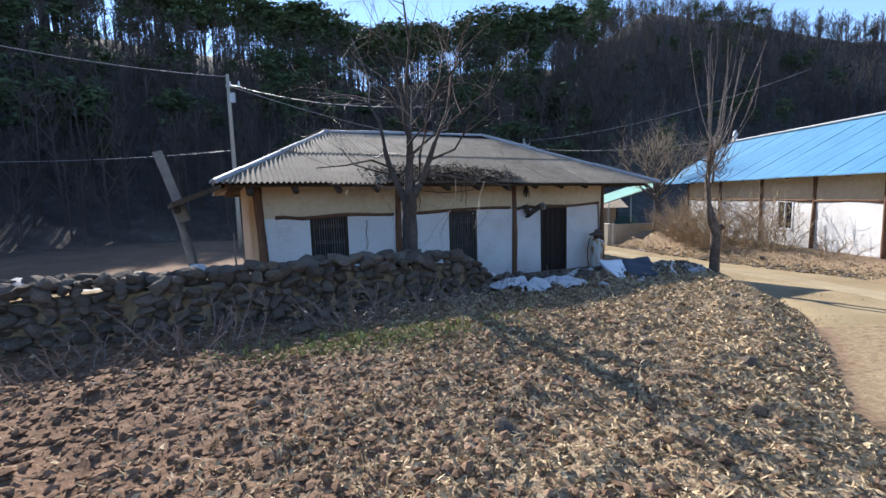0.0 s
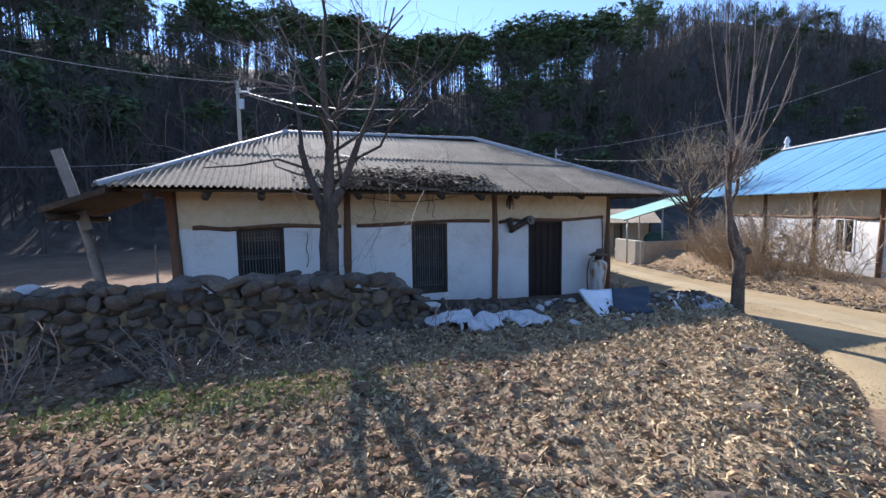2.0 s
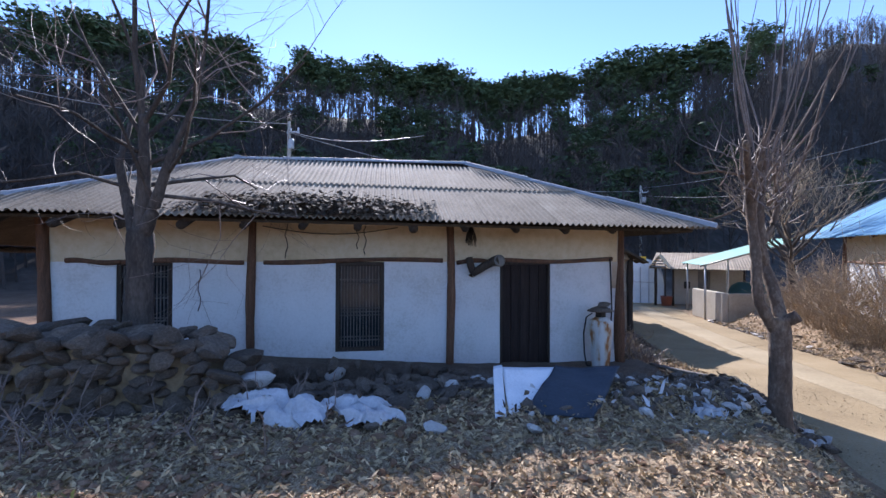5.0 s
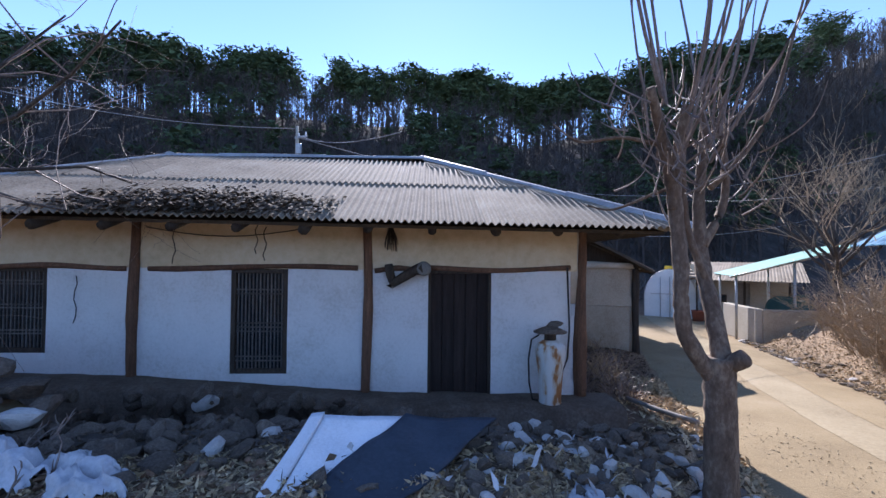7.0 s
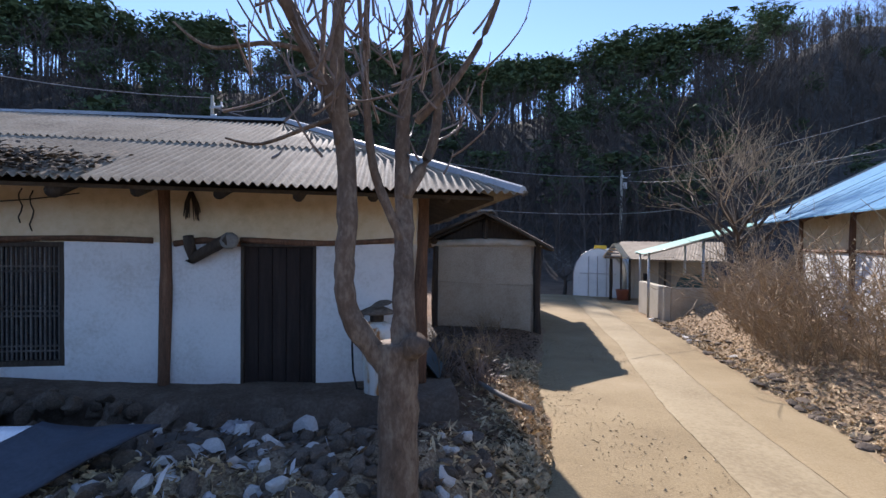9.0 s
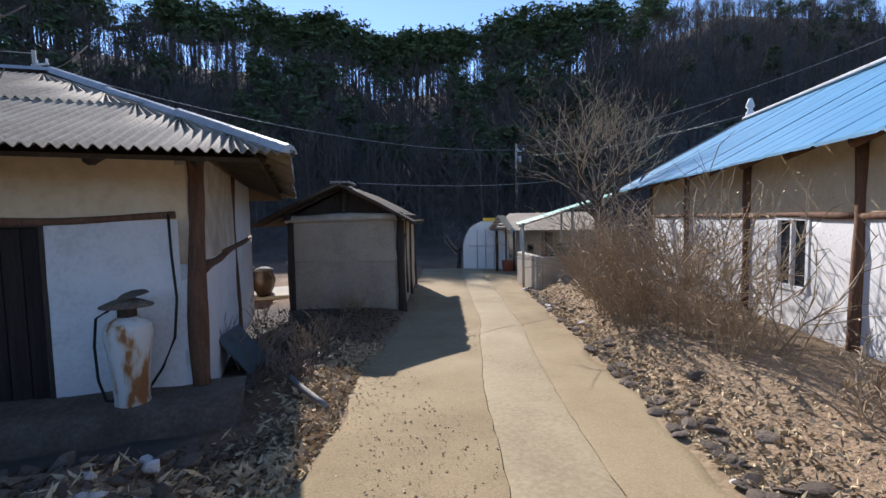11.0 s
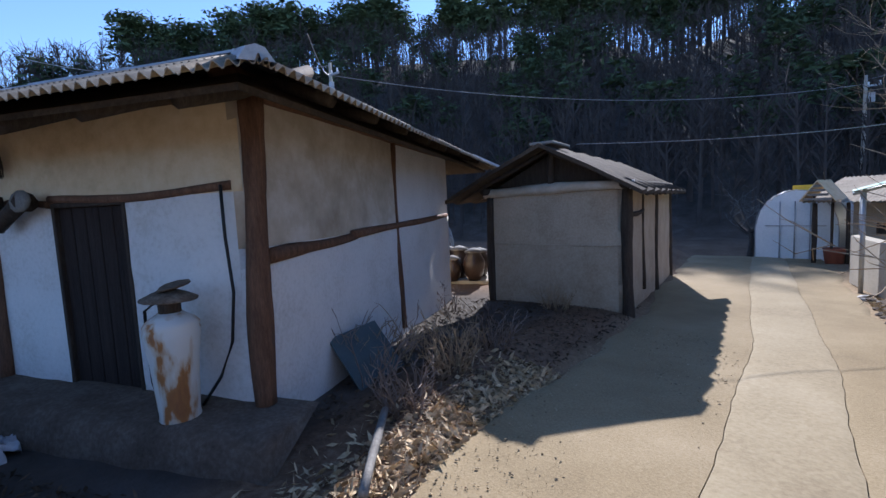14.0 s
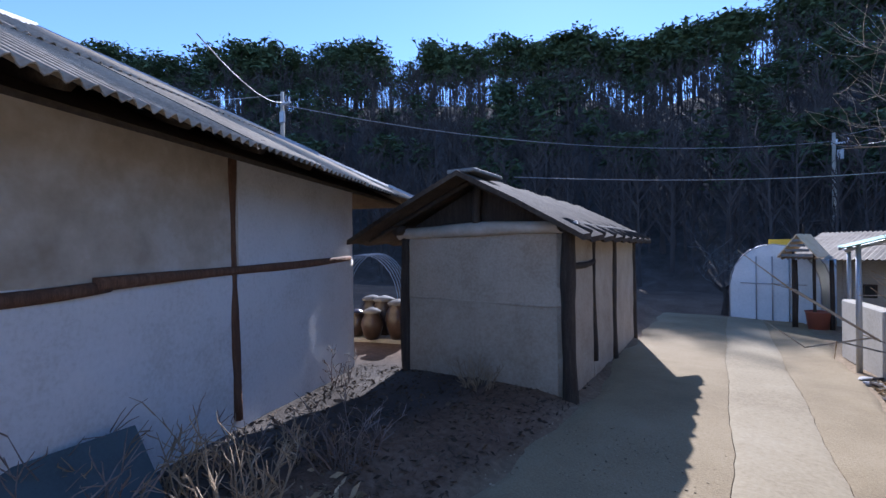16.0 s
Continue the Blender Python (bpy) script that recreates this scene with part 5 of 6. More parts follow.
for k, (x, y, n, h, sp) in enumerate(((9.1, 12.1, 26, 1.8, 0.22), (8.95, 12.9, 34, 1.7, 0.3), (8.6, 13.8, 48, 1.75, 0.5), (8.5, 14.7, 56, 1.8, 0.55), (8.5, 15.6, 56, 1.65, 0.6), (8.55, 16.5, 46, 1.4, 0.6), (8.6, 17.4, 40, 1.1, 0.6), (9.3, 10.6, 14, 0.6, 0.5))):
    bush = brush("dry_bush", "tangled leafless brown bush along the lane", x, y, n, h, sp, 100 + k, branches=12, base=0.4, canes=True, bend=0.24)
    g = random.Random(300 + k)
    V, F = [], []
    for q in range(9 * n):
        z = h * g.uniform(0.12, 0.95)
        a, rr = g.uniform(0, 6.28), (0.4 + sp * 0.7 * z) * math.sqrt(g.random())
        c = Vector((rr * math.cos(a), rr * math.sin(a), z))
        d1 = Vector((g.gauss(0, 1), g.gauss(0, 1), g.gauss(0, 1))).normalized() * g.uniform(0.008, 0.022)
        d2 = d1.cross(Vector((g.gauss(0, 1), g.gauss(0, 1), g.gauss(0, 1)))).normalized() * 0.008
        m0 = len(V)
        V += [c - d1, c + d2, c + d1, c - d2]
        F.append((m0, m0 + 1, m0 + 2, m0 + 3))
    raw("withered_leaves", V, F, M_LEAF, bush, "few withered leaves left on the twigs")
for k, (u, v, n, h) in enumerate(((-10.4, -3.2, 18, 0.6), (-8.6, -3.2, 22, 0.6), (-7.2, -3.1, 24, 0.55), (-6.3, -2.95, 24, 0.5), (-5.3, -3.1, 18, 0.4), (-9.5, -3.5, 18, 0.5), (-4.4, -3.0, 14, 0.35))):
    x, y = house_xy(u, v)
    brush("dry_weed", "dry straggling weeds at the foot of the wall", x, y, n, h, 1.2, 130 + k, M_TWIG, 5, 0.5, True)
for k, (u, v, n, h) in enumerate(((0.35, 1.1, 14, 0.75), (0.3, 1.6, 18, 0.6), (0.85, 0.7, 30, 0.45), (1.0, 1.5, 34, 0.6), (1.3, 2.3, 26, 0.55), (1.9, 4.6, 30, 0.4), (0.5, 2.2, 20, 0.35), (0.9, 2.4, 24, 0.3), (0.2, 4.4, 12, 0.6))):
    x, y = house_xy(u, v)
    brush("dry_weed", "dry weed stalks growing beside the house wall", x, y, n, h, 0.7, 150 + k, M_BRUSH if k % 2 else M_TWIG, 5, 0.2, True)

# ------------------------------------------------------------------ dry-stone wall
ROCKS = [rock_mesh("stone", 200 + k, M_STONE, 2) for k in range(10)]
PALES = [rock_mesh("pale_stone", 220 + k, M_PALE, 2) for k in range(5)]
SMALL = [rock_mesh("clod", 240 + k, M_STONE, 1) for k in range(6)]


def put(mesh, parent, m, name="stone", label=""):
    o = new(name, mesh)
    o.parent = parent
    o.matrix_local = m
    if label:
        o["label"] = label
    return o


drywall = thing("dry_stone_wall", "tumbled dry-stone wall of grey field stones", "stone wall", at=HOUSE)
g = random.Random(17)
core_v, core_f = [], []
for i in range(41):
    u = -14.5 + 9.7 * i / 40
    top = np.interp(u, [-14.5, -10, -8.5, -6, -5.2, -4.7], [0.56, 0.56, 0.56, 0.55, 0.45, 0.1])
    for v, z in ((-2.5, -0.1), (-2.38, top), (-2.0, top), (-1.75, -0.6)):
        core_v.append((u, v, z))
for i in range(40):
    for j in range(3):
        q = i * 4 + j
        core_f.append((q, q + 4, q + 5, q + 1))
raw("core", core_v, core_f, M_SOIL, drywall, "earth packed between the stones")
count = 0
u = -14.4
while u < -4.6:
    top = np.interp(u, [-14.5, -10, -8.5, -6, -5.2, -4.7], [0.67, 0.67, 0.66, 0.64, 0.56, 0.2])
    z = 0.02
    while z < top:
        s = g.uniform(0.065, 0.125)
        put(g.choice(ROCKS), drywall, pose(u + g.uniform(-0.06, 0.06), -2.48 + 0.14 * z + g.uniform(-0.05, 0.04), z + 0.06, g.uniform(-30, 30), g.uniform(-30, 30), g.uniform(0, 360)) @ Matrix.Diagonal((s * g.uniform(0.9, 1.5), s, s * g.uniform(0.6, 0.9), 1)))
        z += s * 1.05
    for v in (-2.3, -2.08):
        s = g.uniform(0.09, 0.17)
        put(g.choice(ROCKS if g.random() < 0.94 else PALES), drywall, pose(u, v + g.uniform(-0.06, 0.06), top + g.uniform(-0.03, 0.06), g.uniform(-20, 20), g.uniform(-20, 20), g.uniform(0, 360)) @ Matrix.Diagonal((s * 1.3, s, s * 0.6, 1)))
    u += g.uniform(0.13, 0.2)

# rubble between the wall's broken end and the pruned tree
rubble = thing("rubble_heap", "low heap of tumbled stones in the house's shade", "rubble", at=HOUSE)
for k in range(620):
    u = g.uniform(-4.9, 0.25)
    v = g.gauss(-2.0 if u < -2.6 else -2.6, 0.42)
    if v > -0.72 or v < -3.5:
        continue
    x, y = house_xy(u, v)
    s = g.uniform(0.05, 0.13) * (0.8 if u < -3 else 0.55)
    put(g.choice(ROCKS if g.random() < (0.95 if u < -2.8 else 0.68) else PALES), rubble, pose(u, v, gz(x, y) + s * 0.3, g.uniform(-40, 40), g.uniform(-40, 40), g.uniform(0, 360)) @ Matrix.Diagonal((s * 1.3, s, s * 0.75, 1)))
for k in range(70):       # stones along the foot of the platform
    u = g.uniform(-5.6, -2.4)
    s = g.uniform(0.05, 0.12)
    put(g.choice(ROCKS), rubble, pose(u, -0.72 + g.uniform(-0.22, 0.14), -0.36 + g.uniform(0, 0.28), g.uniform(-40, 40), g.uniform(-40, 40), g.uniform(0, 360)) @ Matrix.Diagonal((s, s * 0.8, s, 1)))
for (u, v, z, s, pal) in ((-1.75, -1.15, -0.22, 0.13, 0), (-2.2, -1.1, -0.22, 0.15, 0), (-0.95, -1.55, -0.15, 0.1, 1), (-1.3, -1.0, -0.28, 0.11, 0), (-4.2, -0.75, -0.15, 0.12, 1)):
    put((PALES if pal else ROCKS)[int(s * 40) % 5], rubble, pose(u, v, z, 10, 12, 40 * u) @ Matrix.Diagonal((s * 1.3, s, s * 0.7, 1)))

# stones edging the far side of the lane
edge = thing("stone_edging", "loose flat stones edging the lane", "edging")
for k in range(200):
    y = g.uniform(8.6, 20)
    x = np.interp(y, ROAD_RY, ROAD_R) + abs(g.gauss(0.12, 0.18))
    s = g.uniform(0.02, 0.085)
    put(g.choice(ROCKS if g.random() < 0.95 else PALES), edge, pose(x, y, gz(x, y) + s * 0.15, g.uniform(-12, 12), g.uniform(-12, 12), g.uniform(0, 360)) @ Matrix.Diagonal((s * 1.5, s, s * 0.45, 1)))

# ------------------------------------------------------------------ litter by the rubble
def draped(o, name, a, b, c, d, mat, thick, wob, n=12):
    """A slightly buckled sheet over the corners a b (upper) and c d (lower), with thickness."""
    a, b, c, d = Vector(a), Vector(b), Vector(c), Vector(d)
    V, F = [], []
    for side in (0, -thick):
        for j in range(n + 1):
            for i in range(n + 1):
                s, q = i / n, j / n
                p = a.lerp(b, s).lerp(c.lerp(d, s), q)
                V.append(p + Vector((0, 0, side + wob * noise.noise(p * 2.5) + wob * 0.5 * noise.noise(p * 6))))
    m = (n + 1) ** 2
    for j in range(n):
        for i in range(n):
            q = j * (n + 1) + i
            F.append((q, q + n + 1, q + n + 2, q + 1))
            F.append((m + q, m + q + 1, m + q + n + 2, m + q + n + 1))
    for i in range(n):
        for q, w in ((i, i + 1), (n * (n + 1) + i + 1, n * (n + 1) + i), ((i + 1) * (n + 1), i * (n + 1)), (i * (n + 1) + n, (i + 1) * (n + 1) + n)):
            F.append((q, w, m + w, m + q))
    return raw(name, V, F, mat, o, "", True)


foam = thing("foam_board", "white foam board propped on the rubble", "board")
draped(foam, "sheet", (2.74, 7.67, 0.33), (3.17, 7.93, 0.31), (2.9, 7.1, 0.12), (3.02, 7.13, 0.1), M_FOAM, 0.03, 0.015)
draped(foam, "edge_strip", (2.67, 7.63, 0.34), (2.74, 7.67, 0.35), (2.8, 7.05, 0.12), (2.88, 7.08, 0.12), M_FOAM, 0.06, 0.012)
sheet = thing("dark_sheet", "dark slate-coloured sheet lying over the rubble", "sheet")
draped(sheet, "sheet_body", (3.18, 7.95, 0.33), (3.74, 8.14, 0.3), (3.0, 7.18, 0.14), (3.5, 7.22, 0.14), M_SLATE, 0.012, 0.04, 16)


def crumple(name, label, x, y, w, d, h, seed):
    o = thing(name, label, "plastic sheet", "crumpled plastic", pose(x, y, 0))
    V, F = [], []
    n = 34
    for j in range(n + 1):
        for i in range(n + 1):
            a, b = i / n * 2 - 1, j / n * 2 - 1
            px, py = a * w + 0.08 * noise.noise(Vector((a * 3, b * 3, seed))), b * d + 0.08 * noise.noise(Vector((a * 3, b * 3, seed + 9)))
            f = max(0, 1 - (a * a + b * b)) ** 0.5
            ridged = 1 - abs(noise.noise(Vector((a * 2.1, b * 2.1, seed + 4)))) * 2.2
            fine = 1 - abs(noise.noise(Vector((a * 6, b * 6, seed + 2)))) * 2
            V.append((px, py, gz(x + px, y + py) - 0.04 + f * h * (0.5 + 0.5 * ridged) + 0.02 * fine * min(1, f * 2)))
    for j in range(n):
        for i in range(n):
            ca, cb = (i + 0.5) / n * 2 - 1, (j + 0.5) / n * 2 - 1
            if ca * ca + cb * cb + 0.5 * noise.noise(Vector((ca * 2.2, cb * 2.2, seed + 20))) < 0.82:
                q = j * (n + 1) + i
                F.append((q, q + 1, q + n + 2, q + n + 1))
    raw("film", V, F, M_PLASTIC, o, "", True)


crumple("plastic_sheet", "crumpled white plastic sheet on the rubble", 1.15, 6.66, 0.5, 0.24, 0.24, 3)
crumple("plastic_sheet", "crumpled white plastic sheet on the rubble", 1.78, 6.8, 0.42, 0.2, 0.2, 7)
crumple("plastic_bag", "torn white plastic bag in the shade", 2.66, 9.78, 0.2, 0.14, 0.16, 12)
crumple("plastic_bag", "torn white plastic bag in the shade", 3.45, 9.24, 0.16, 0.14, 0.1, 15)
crumple("plastic_bag", "torn white plastic bag in the shade", 4.35, 7.75, 0.14, 0.1, 0.1, 18)

stick = thing("pole", "pale thin pole lying on the verge", "pole")
log("shaft", (4.45, 11.75, gz(4.45, 11.75) + 0.08), (5.19, 10.98, gz(5.19, 10.98) + 0.05), 0.03, M_LATTICE, stick, 0.006, 8, 5)
tin = thing("tin_sheet", "dull blue-grey tin sheet leaning by the house wall", "sheet", at=at_house(0.42, 1.2, -0.55))
tp = part("sheet", box(-0.35, 0.35, -0.008, 0.008, 0, 0.55, 0.002), plain("dull_teal_tin", (0.075, 0.1, 0.105), 0.6, 0.1), tin)
tp.matrix_local = pose(0, 0, 0, -38, 0, 78)


# ------------------------------------------------------------------ ground litter: straw, dead leaves, clods
def flakes(name, label, n, place, size, mat, seed, curl=0.4):
    r = np.random.default_rng(seed)
    xy = place(r, n)
    z = terrain(xy[:, 0], xy[:, 1], True) + 0.004
    m = len(xy)
    a = r.uniform(0, 6.283, m)
    s = r.uniform(*size, m)
    asp = r.uniform(0.05, 0.3, m)
    tilt = r.normal(0, curl, m)
    tilt2 = r.normal(0, curl, m)
    d1 = np.stack([np.cos(a) * s, np.sin(a) * s, tilt * s], -1)
    d2 = np.stack([-np.sin(a) * s * asp, np.cos(a) * s * asp, tilt2 * s * 0.6], -1)
    c = np.column_stack([xy, z + np.abs(tilt) * s * 0.6 + np.abs(tilt2) * s * 0.3])
    V = np.stack([c - d1, c + d2, c + d1, c - d2], 1).reshape(-1, 3)
    F = np.arange(4 * m).reshape(-1, 4)
    o = raw(name, V.tolist(), F.tolist(), mat)
    return tagged(o, label, "litter", kind="stuff")


def in_field(r, n):
    out = []
    while sum(len(o) for o in out) < n:
        p = np.column_stack([r.uniform(-6.5, 5.3, 4 * n), r.uniform(-0.5, 8.2, 4 * n)])
        v = -(p[:, 0] - 3.93) * math.sin(TH) + (p[:, 1] - 11.05) * math.cos(TH)
        left = np.interp(p[:, 1], ROAD_Y, ROAD_L)
        dens = 0.05 + 0.95 * smooth(-2.2, 0.6, p[:, 0] - 0.25 * p[:, 1] + 0.8)
        keep = (v < -2.55) & (p[:, 0] < left - 0.05) & (r.uniform(0, 1, 4 * n) < dens)
        out.append(p[keep])
    return np.concatenate(out)[:n]


def verge(r, n):
    y = r.uniform(8.8, 13.5, n)
    x = np.interp(y, ROAD_Y, ROAD_L) - np.abs(r.normal(0, 0.32, n)) + 0.08
    return np.column_stack([x, y])


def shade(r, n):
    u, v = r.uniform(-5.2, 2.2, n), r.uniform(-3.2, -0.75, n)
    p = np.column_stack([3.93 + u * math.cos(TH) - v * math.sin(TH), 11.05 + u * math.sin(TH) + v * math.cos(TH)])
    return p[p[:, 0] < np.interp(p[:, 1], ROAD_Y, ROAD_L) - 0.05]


def moss_patch(r, n):
    a, c = r.normal(0, 1, n), r.normal(0, 1, n)
    return np.column_stack([-0.6 + a * 0.75 + c * 0.05, 4.45 + a * 0.28 + c * 0.22])


flakes("low_weeds", "low green weeds at the edge of the tilled field", 2600, moss_patch, (0.008, 0.022), M_MOSS, 9, 1.0)
def scraps_at(r, n):
    return np.column_stack([r.normal(4.15, 0.42, n), r.normal(7.95, 0.32, n)])


flakes("plastic_scraps", "pale torn plastic scraps scattered on the rubble", 130, scraps_at, (0.012, 0.045), M_PLASTIC, 12, 0.8)
flakes("straw_litter", "scattered dry straw and dead leaves on the field", 85000, in_field, (0.008, 0.034), M_DRY, 1)
# verge leaves take the copy with sunlight in its colour
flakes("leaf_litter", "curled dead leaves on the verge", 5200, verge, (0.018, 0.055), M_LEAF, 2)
def yard_side(r, n):
    u, v = r.uniform(0.1, 3.6, n), r.uniform(0.3, 5.3, n)
    p = np.column_stack([3.93 + u * math.cos(TH) - v * math.sin(TH), 11.05 + u * math.sin(TH) + v * math.cos(TH)])
    return p[p[:, 0] < np.interp(p[:, 1], ROAD_Y, ROAD_L) - 0.02]


def far_bank(r, n):
    y = r.uniform(8.6, 20, n)
    return np.column_stack([np.interp(y, ROAD_RY, ROAD_R) + np.abs(r.normal(0.1, 0.45, n)) + 0.02, y])


flakes("side_litter", "dark mouldy leaves and scraps beside the house, shade in their colour", 6000, yard_side, (0.012, 0.04), M_BRUSH2, 5)
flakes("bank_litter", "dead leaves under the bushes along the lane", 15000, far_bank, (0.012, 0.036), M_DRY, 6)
# leaves by the rubble take the copy darkened for shade
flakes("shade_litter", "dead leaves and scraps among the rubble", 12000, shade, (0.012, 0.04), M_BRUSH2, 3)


def clods(name, label, n, mat, seed, size, xr, yr, lane=False):
    """Loose clods: low lumps of eight to twelve faces, joined."""
    r = np.random.default_rng(seed)
    bm = bmesh.new()
    bmesh.ops.create_icosphere(bm, subdivisions=1, radius=1)
    bv = np.array([v.co[:] for v in bm.verts])
    bf = np.array([[v.index for v in f.verts] for f in bm.faces])
    bm.free()
    p = np.column_stack([r.uniform(*xr, 3 * n), r.uniform(*yr, 3 * n)])
    v = -(p[:, 0] - 3.93) * math.sin(TH) + (p[:, 1] - 11.05) * math.cos(TH)
    keep = (v < -2.7) & (p[:, 0] < np.interp(p[:, 1], ROAD_Y, ROAD_L) - 0.05) & (r.uniform(0, 1, 3 * n) < 0.2 + 0.8 * smooth(2.0, -1.0, p[:, 0] - 0.3 * p[:, 1]))
    if lane:      # along the worn side of the lane
        l = np.interp(p[:, 1], ROAD_Y, ROAD_L)
        w = (p[:, 0] - l) / (np.interp(p[:, 1], ROAD_RY, ROAD_R) - l)
        keep = (w > -0.02) & (w < 0.5) & (r.uniform(0, 1, 3 * n) < 1.1 - 1.8 * w + 0.5 * lumps(p[:, 0], p[:, 1], 1.5, 77))
    p = p[keep][:n]
    m = len(p)
    s = size[0] + (size[1] - size[0]) * r.uniform(0, 1, m) ** 4
    ang = r.uniform(0, 6.283, m)
    sh = bv[None] * (1 + r.uniform(-0.5, 0.5, (m, len(bv), 1)))
    sh = sh * np.stack([s * r.uniform(0.8, 1.4, m), s, s * r.uniform(0.4, 0.75, m)], -1)[:, None, :]
    x = sh[..., 0] * np.cos(ang)[:, None] - sh[..., 1] * np.sin(ang)[:, None] + p[:, :1]
    y = sh[..., 0] * np.sin(ang)[:, None] + sh[..., 1] * np.cos(ang)[:, None] + p[:, 1:]
    z = sh[..., 2] + ((np.interp(p[:, 1], ROAD_ZY, ROAD_Z) if lane else terrain(p[:, 0], p[:, 1], True)) + s * 0.15)[:, None]
    V = np.stack([x, y, z], -1).reshape(-1, 3)
    F = (bf[None] + (np.arange(m) * len(bv))[:, None, None]).reshape(-1, 3)
    o = raw(name, V.tolist(), F.tolist(), mat)
    return tagged(o, label, "soil clods", kind="stuff")


M_CLOD = surf("dry_soil_clod", (0.08, 0.045, 0.027), (0.19, 0.118, 0.073), (0.31, 0.215, 0.143), 5, 60, 0.95, 0.5, 0.1, vary=0.7, island=True)
clods("soil_clods", "crumbly brown clods of the tilled field", 34000, M_CLOD, 4, (0.006, 0.04), (-7, 5.2), (-0.5, 7.5))
M_GRAVEL = surf("sandy_gravel", (0.2, 0.15, 0.09), (0.33, 0.255, 0.155), (0.47, 0.385, 0.265), 5, 60, 0.95, 0.4, 0.1, vary=0.8, island=True)
clods("gravel", "loose sandy gravel strewn on the lane", 7000, M_GRAVEL, 14, (0.003, 0.01), (3.0, 6.8), (5.3, 16), True)
fieldstones = thing("field_stones", "few larger stones lying on the tilled field", "stones")
for (x, y, s) in ((0.35, 2.6, 0.1), (2.0, 2.75, 0.06), (-1.55, 4.75, 0.14), (-0.1, 3.5, 0.05), (1.9, 4.1, 0.07), (2.5, 3.6, 0.09), (0.9, 3.3, 0.06), (-1.3, 3.0, 0.07), (3.2, 4.6, 0.08), (2.6, 5.2, 0.06), (3.9, 5.9, 0.08), (-2.6, 3.6, 0.06)):
    put(g.choice(ROCKS), fieldstones, pose(x, y, gz(x, y) + s * 0.3, 5, 8, x * 77) @ Matrix.Diagonal((s * 1.2, s, s * 0.7, 1)))


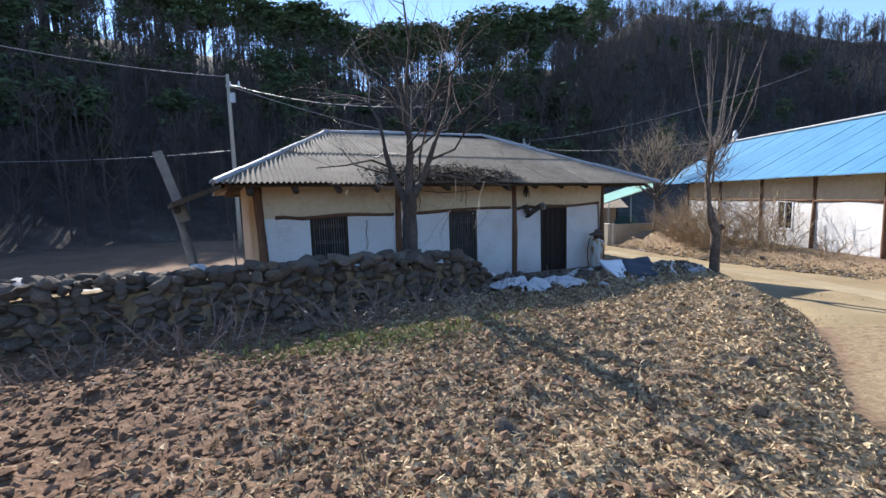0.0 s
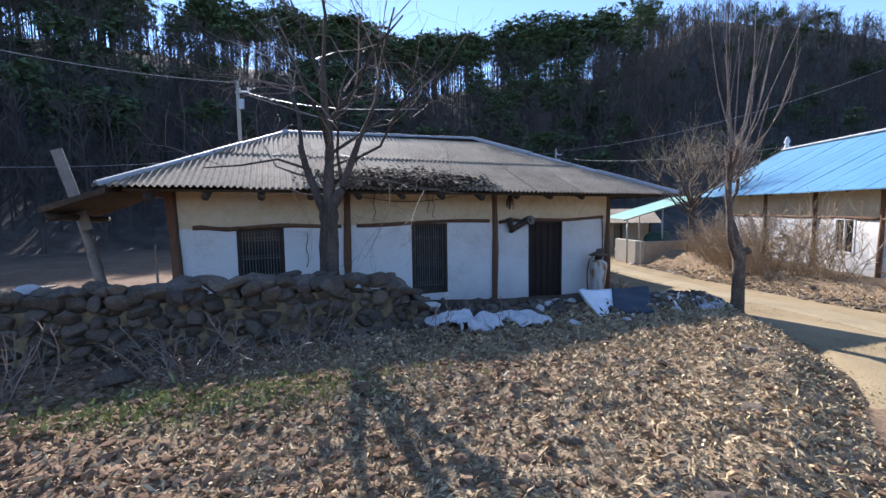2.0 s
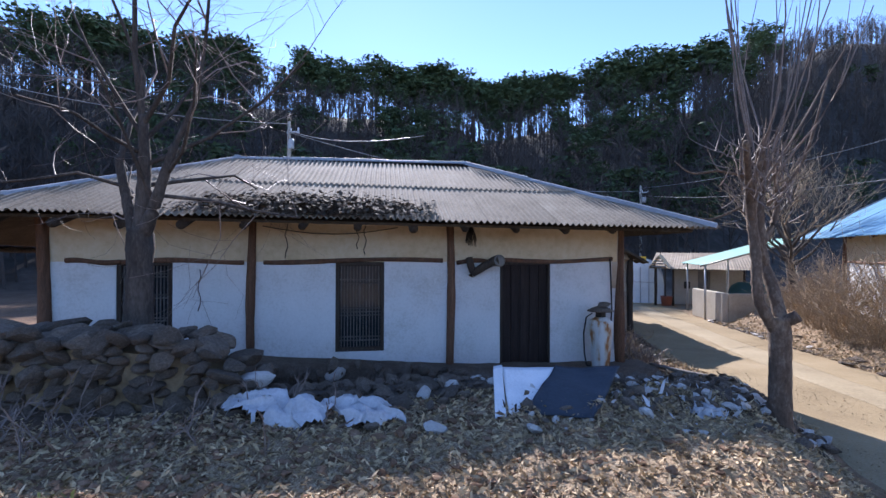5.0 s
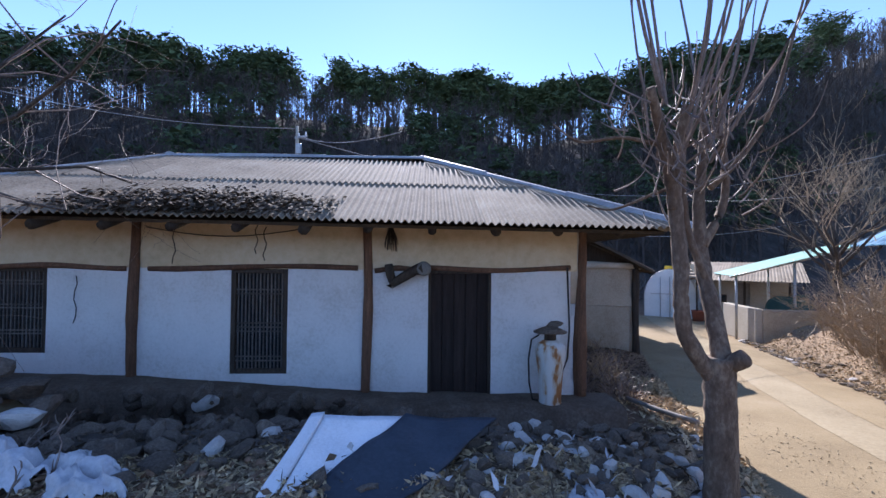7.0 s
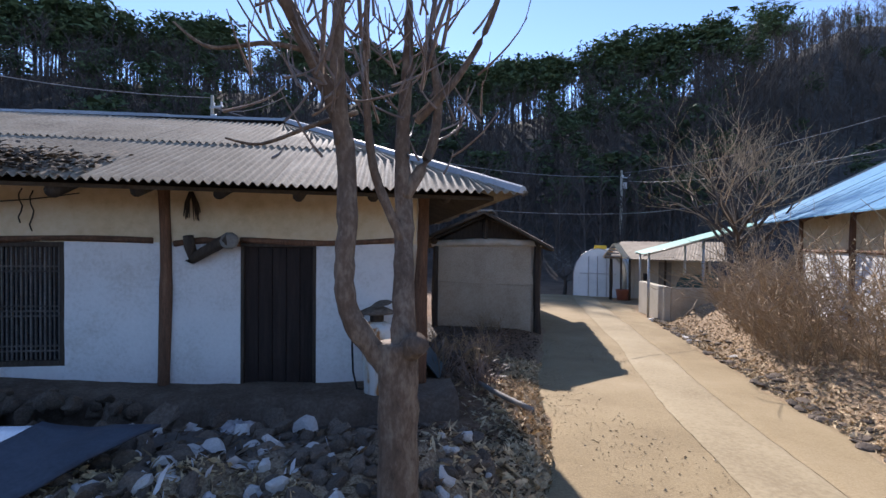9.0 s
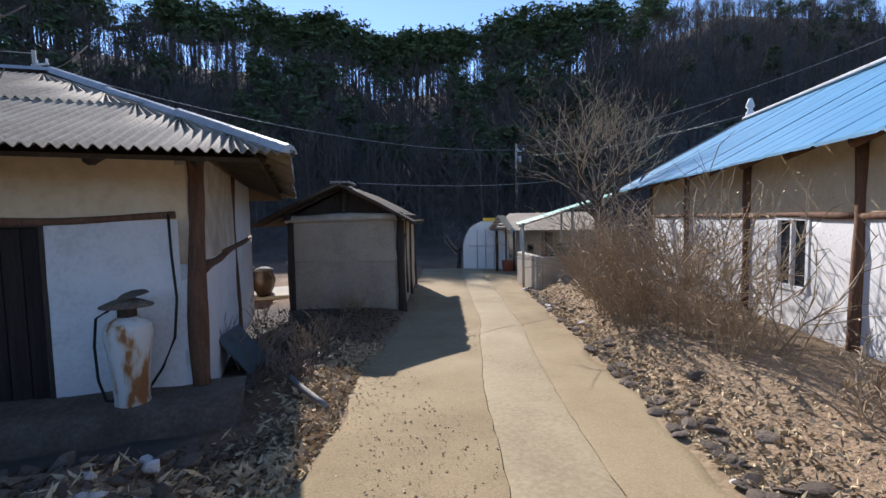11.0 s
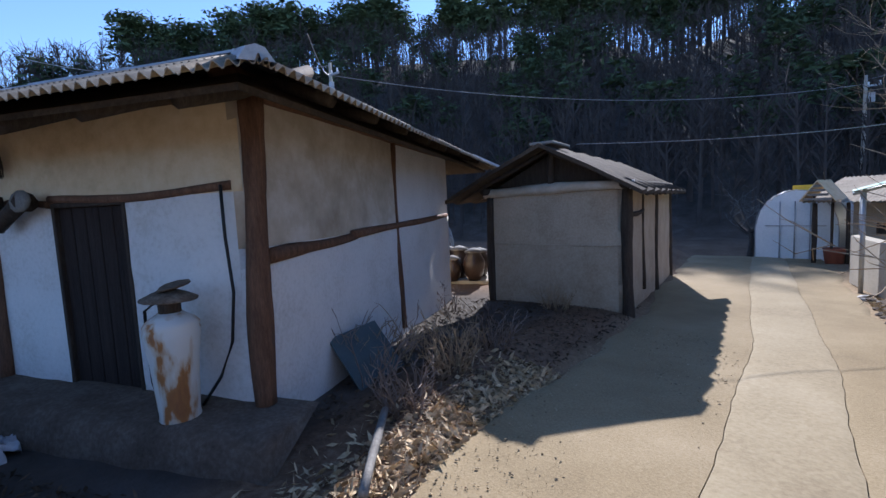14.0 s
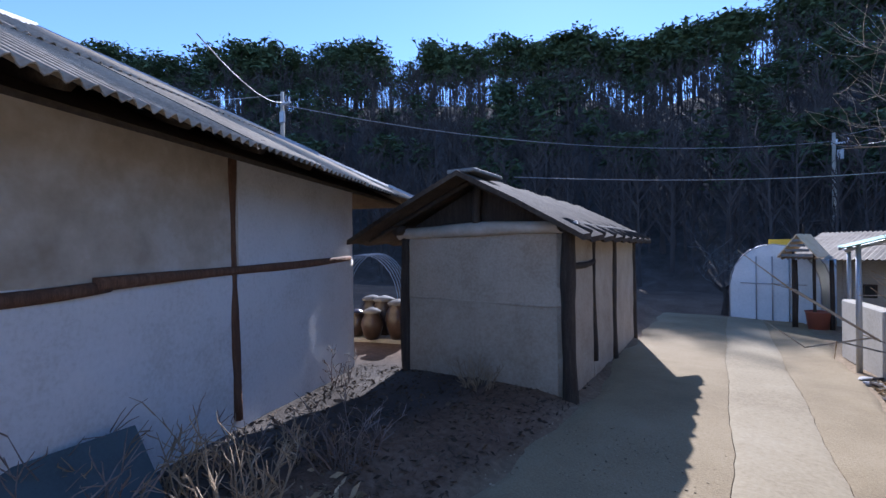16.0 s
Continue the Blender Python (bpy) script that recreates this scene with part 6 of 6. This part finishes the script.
# ------------------------------------------------------------------ woods on the hills
def woods(name, label, n, seed, kind, rr, azr, scale):
    r = np.random.default_rng(seed)
    az = r.uniform(*azr, n)
    crest = 68 + 94 * smooth(-14, -26, az)
    foot = 29 + 27 * smooth(-5, -40, az)
    if kind == "pine":
        keep = lumps(az * 0.35, az * 0.11, 1.0, seed) + r.uniform(-0.5, 0.5, n) > -0.1
        az = az[keep]
        crest, foot, n = crest[keep], foot[keep], int(keep.sum())
    f = r.uniform(*rr, n)
    rad = foot + (crest - foot) * f
    x, y = 4 - np.sin(np.radians(az)) * rad, 9 + np.cos(np.radians(az)) * rad
    z = terrain(x, y, False)
    V, F = [], []
    TRV, TRF = [], []
    vo = 0
    for i in range(n):
        h = r.uniform(*scale)
        b = np.array([x[i], y[i], z[i] - 0.3])
        lean = r.normal(0, 0.04, 2)
        top = b + np.array([lean[0] * h, lean[1] * h, h])
        tr = 0.014 * h
        segs = [(b, top, tr, tr * 0.3)]
        if kind == "bare":
            for k in range(13):
                t = r.uniform(0.25, 0.95)
                p = b + (top - b) * t
                a = r.uniform(0, 6.283)
                ln = h * r.uniform(0.2, 0.42) * (1.15 - 0.6 * t)
                q = p + np.array([math.cos(a) * ln * 0.55, math.sin(a) * ln * 0.55, ln * 0.75])
                segs.append((p, q, tr * 0.5, tr * 0.14))
                for kk in range(3):
                    p2 = p + (q - p) * r.uniform(0.3, 0.9)
                    d2 = r.normal(0, 1, 3) * 0.5 + np.array([0, 0, 0.5])
                    segs.append((p2, p2 + d2 * ln * 0.45, tr * 0.28, tr * 0.1))
        for p, q, r0, r1 in segs:
            d = q - p
            sx = np.cross(d, (0.3, 0.1, 1.0))
            sx = sx / (np.linalg.norm(sx) + 1e-6)
            sy = np.cross(d, sx)
            sy = sy / (np.linalg.norm(sy) + 1e-6)
            n0 = len(TRV)
            for c, rad_ in ((p, r0), (q, r1)):
                TRV.extend([c + sx * rad_, c - sx * 0.5 * rad_ + sy * 0.87 * rad_, c - sx * 0.5 * rad_ - sy * 0.87 * rad_])
            TRF.extend([(n0, n0 + 1, n0 + 4, n0 + 3), (n0 + 1, n0 + 2, n0 + 5, n0 + 4), (n0 + 2, n0, n0 + 3, n0 + 5)])
        if kind == "pine":
            for k in range(9):
                t = r.uniform(0.58, 1.0)
                a = r.uniform(0, 6.283)
                out = h * 0.2 * r.uniform(0.2, 1.0) * (1.5 - t)
                c = b + (top - b) * t + np.array([math.cos(a) * out, math.sin(a) * out, r.uniform(-0.1, 0.3)])
                m = 42
                cc = c + r.normal(0, 1, (m, 3)) * np.array([0.085, 0.085, 0.03]) * h
                d1 = r.normal(0, 1, (m, 3)) * np.array([0.03, 0.03, 0.016]) * h
                d2 = r.normal(0, 1, (m, 3)) * np.array([0.03, 0.03, 0.016]) * h
                q = np.stack([cc - d1, cc + d2, cc + d1], 1).reshape(-1, 3)
                V.append(q)
                F.append(np.arange(3 * m).reshape(-1, 3) + vo)
                vo += 3 * m
    o = raw(name, np.array(TRV).tolist(), TRF, M_HILLTREE)
    tagged(o, label, "woodland", kind="stuff")
    if V:
        o2 = raw(name + "_needles", np.concatenate(V).tolist(), np.concatenate(F).tolist(), M_PINE)
        tagged(o2, "dark green needles of the hillside pines", "woodland", kind="stuff")


woods("bare_woods", "bare grey-brown winter woodland on the hillside", 2200, 61, "bare", (0.0, 1.02), (-60, 95), (4, 7.5))
woods("far_woods", "bare winter woodland on the farther mountain", 1300, 64, "bare", (0.25, 1.03), (-60, -12), (4, 8))
woods("crest_pines", "tall pines along the crest of the hill", 560, 62, "pine", (0.9, 1.03), (-20, 75), (5.5, 10))
woods("slope_pines", "scattered pines on the hillside", 420, 63, "pine", (0.1, 0.95), (-60, 95), (4.5, 7.5))
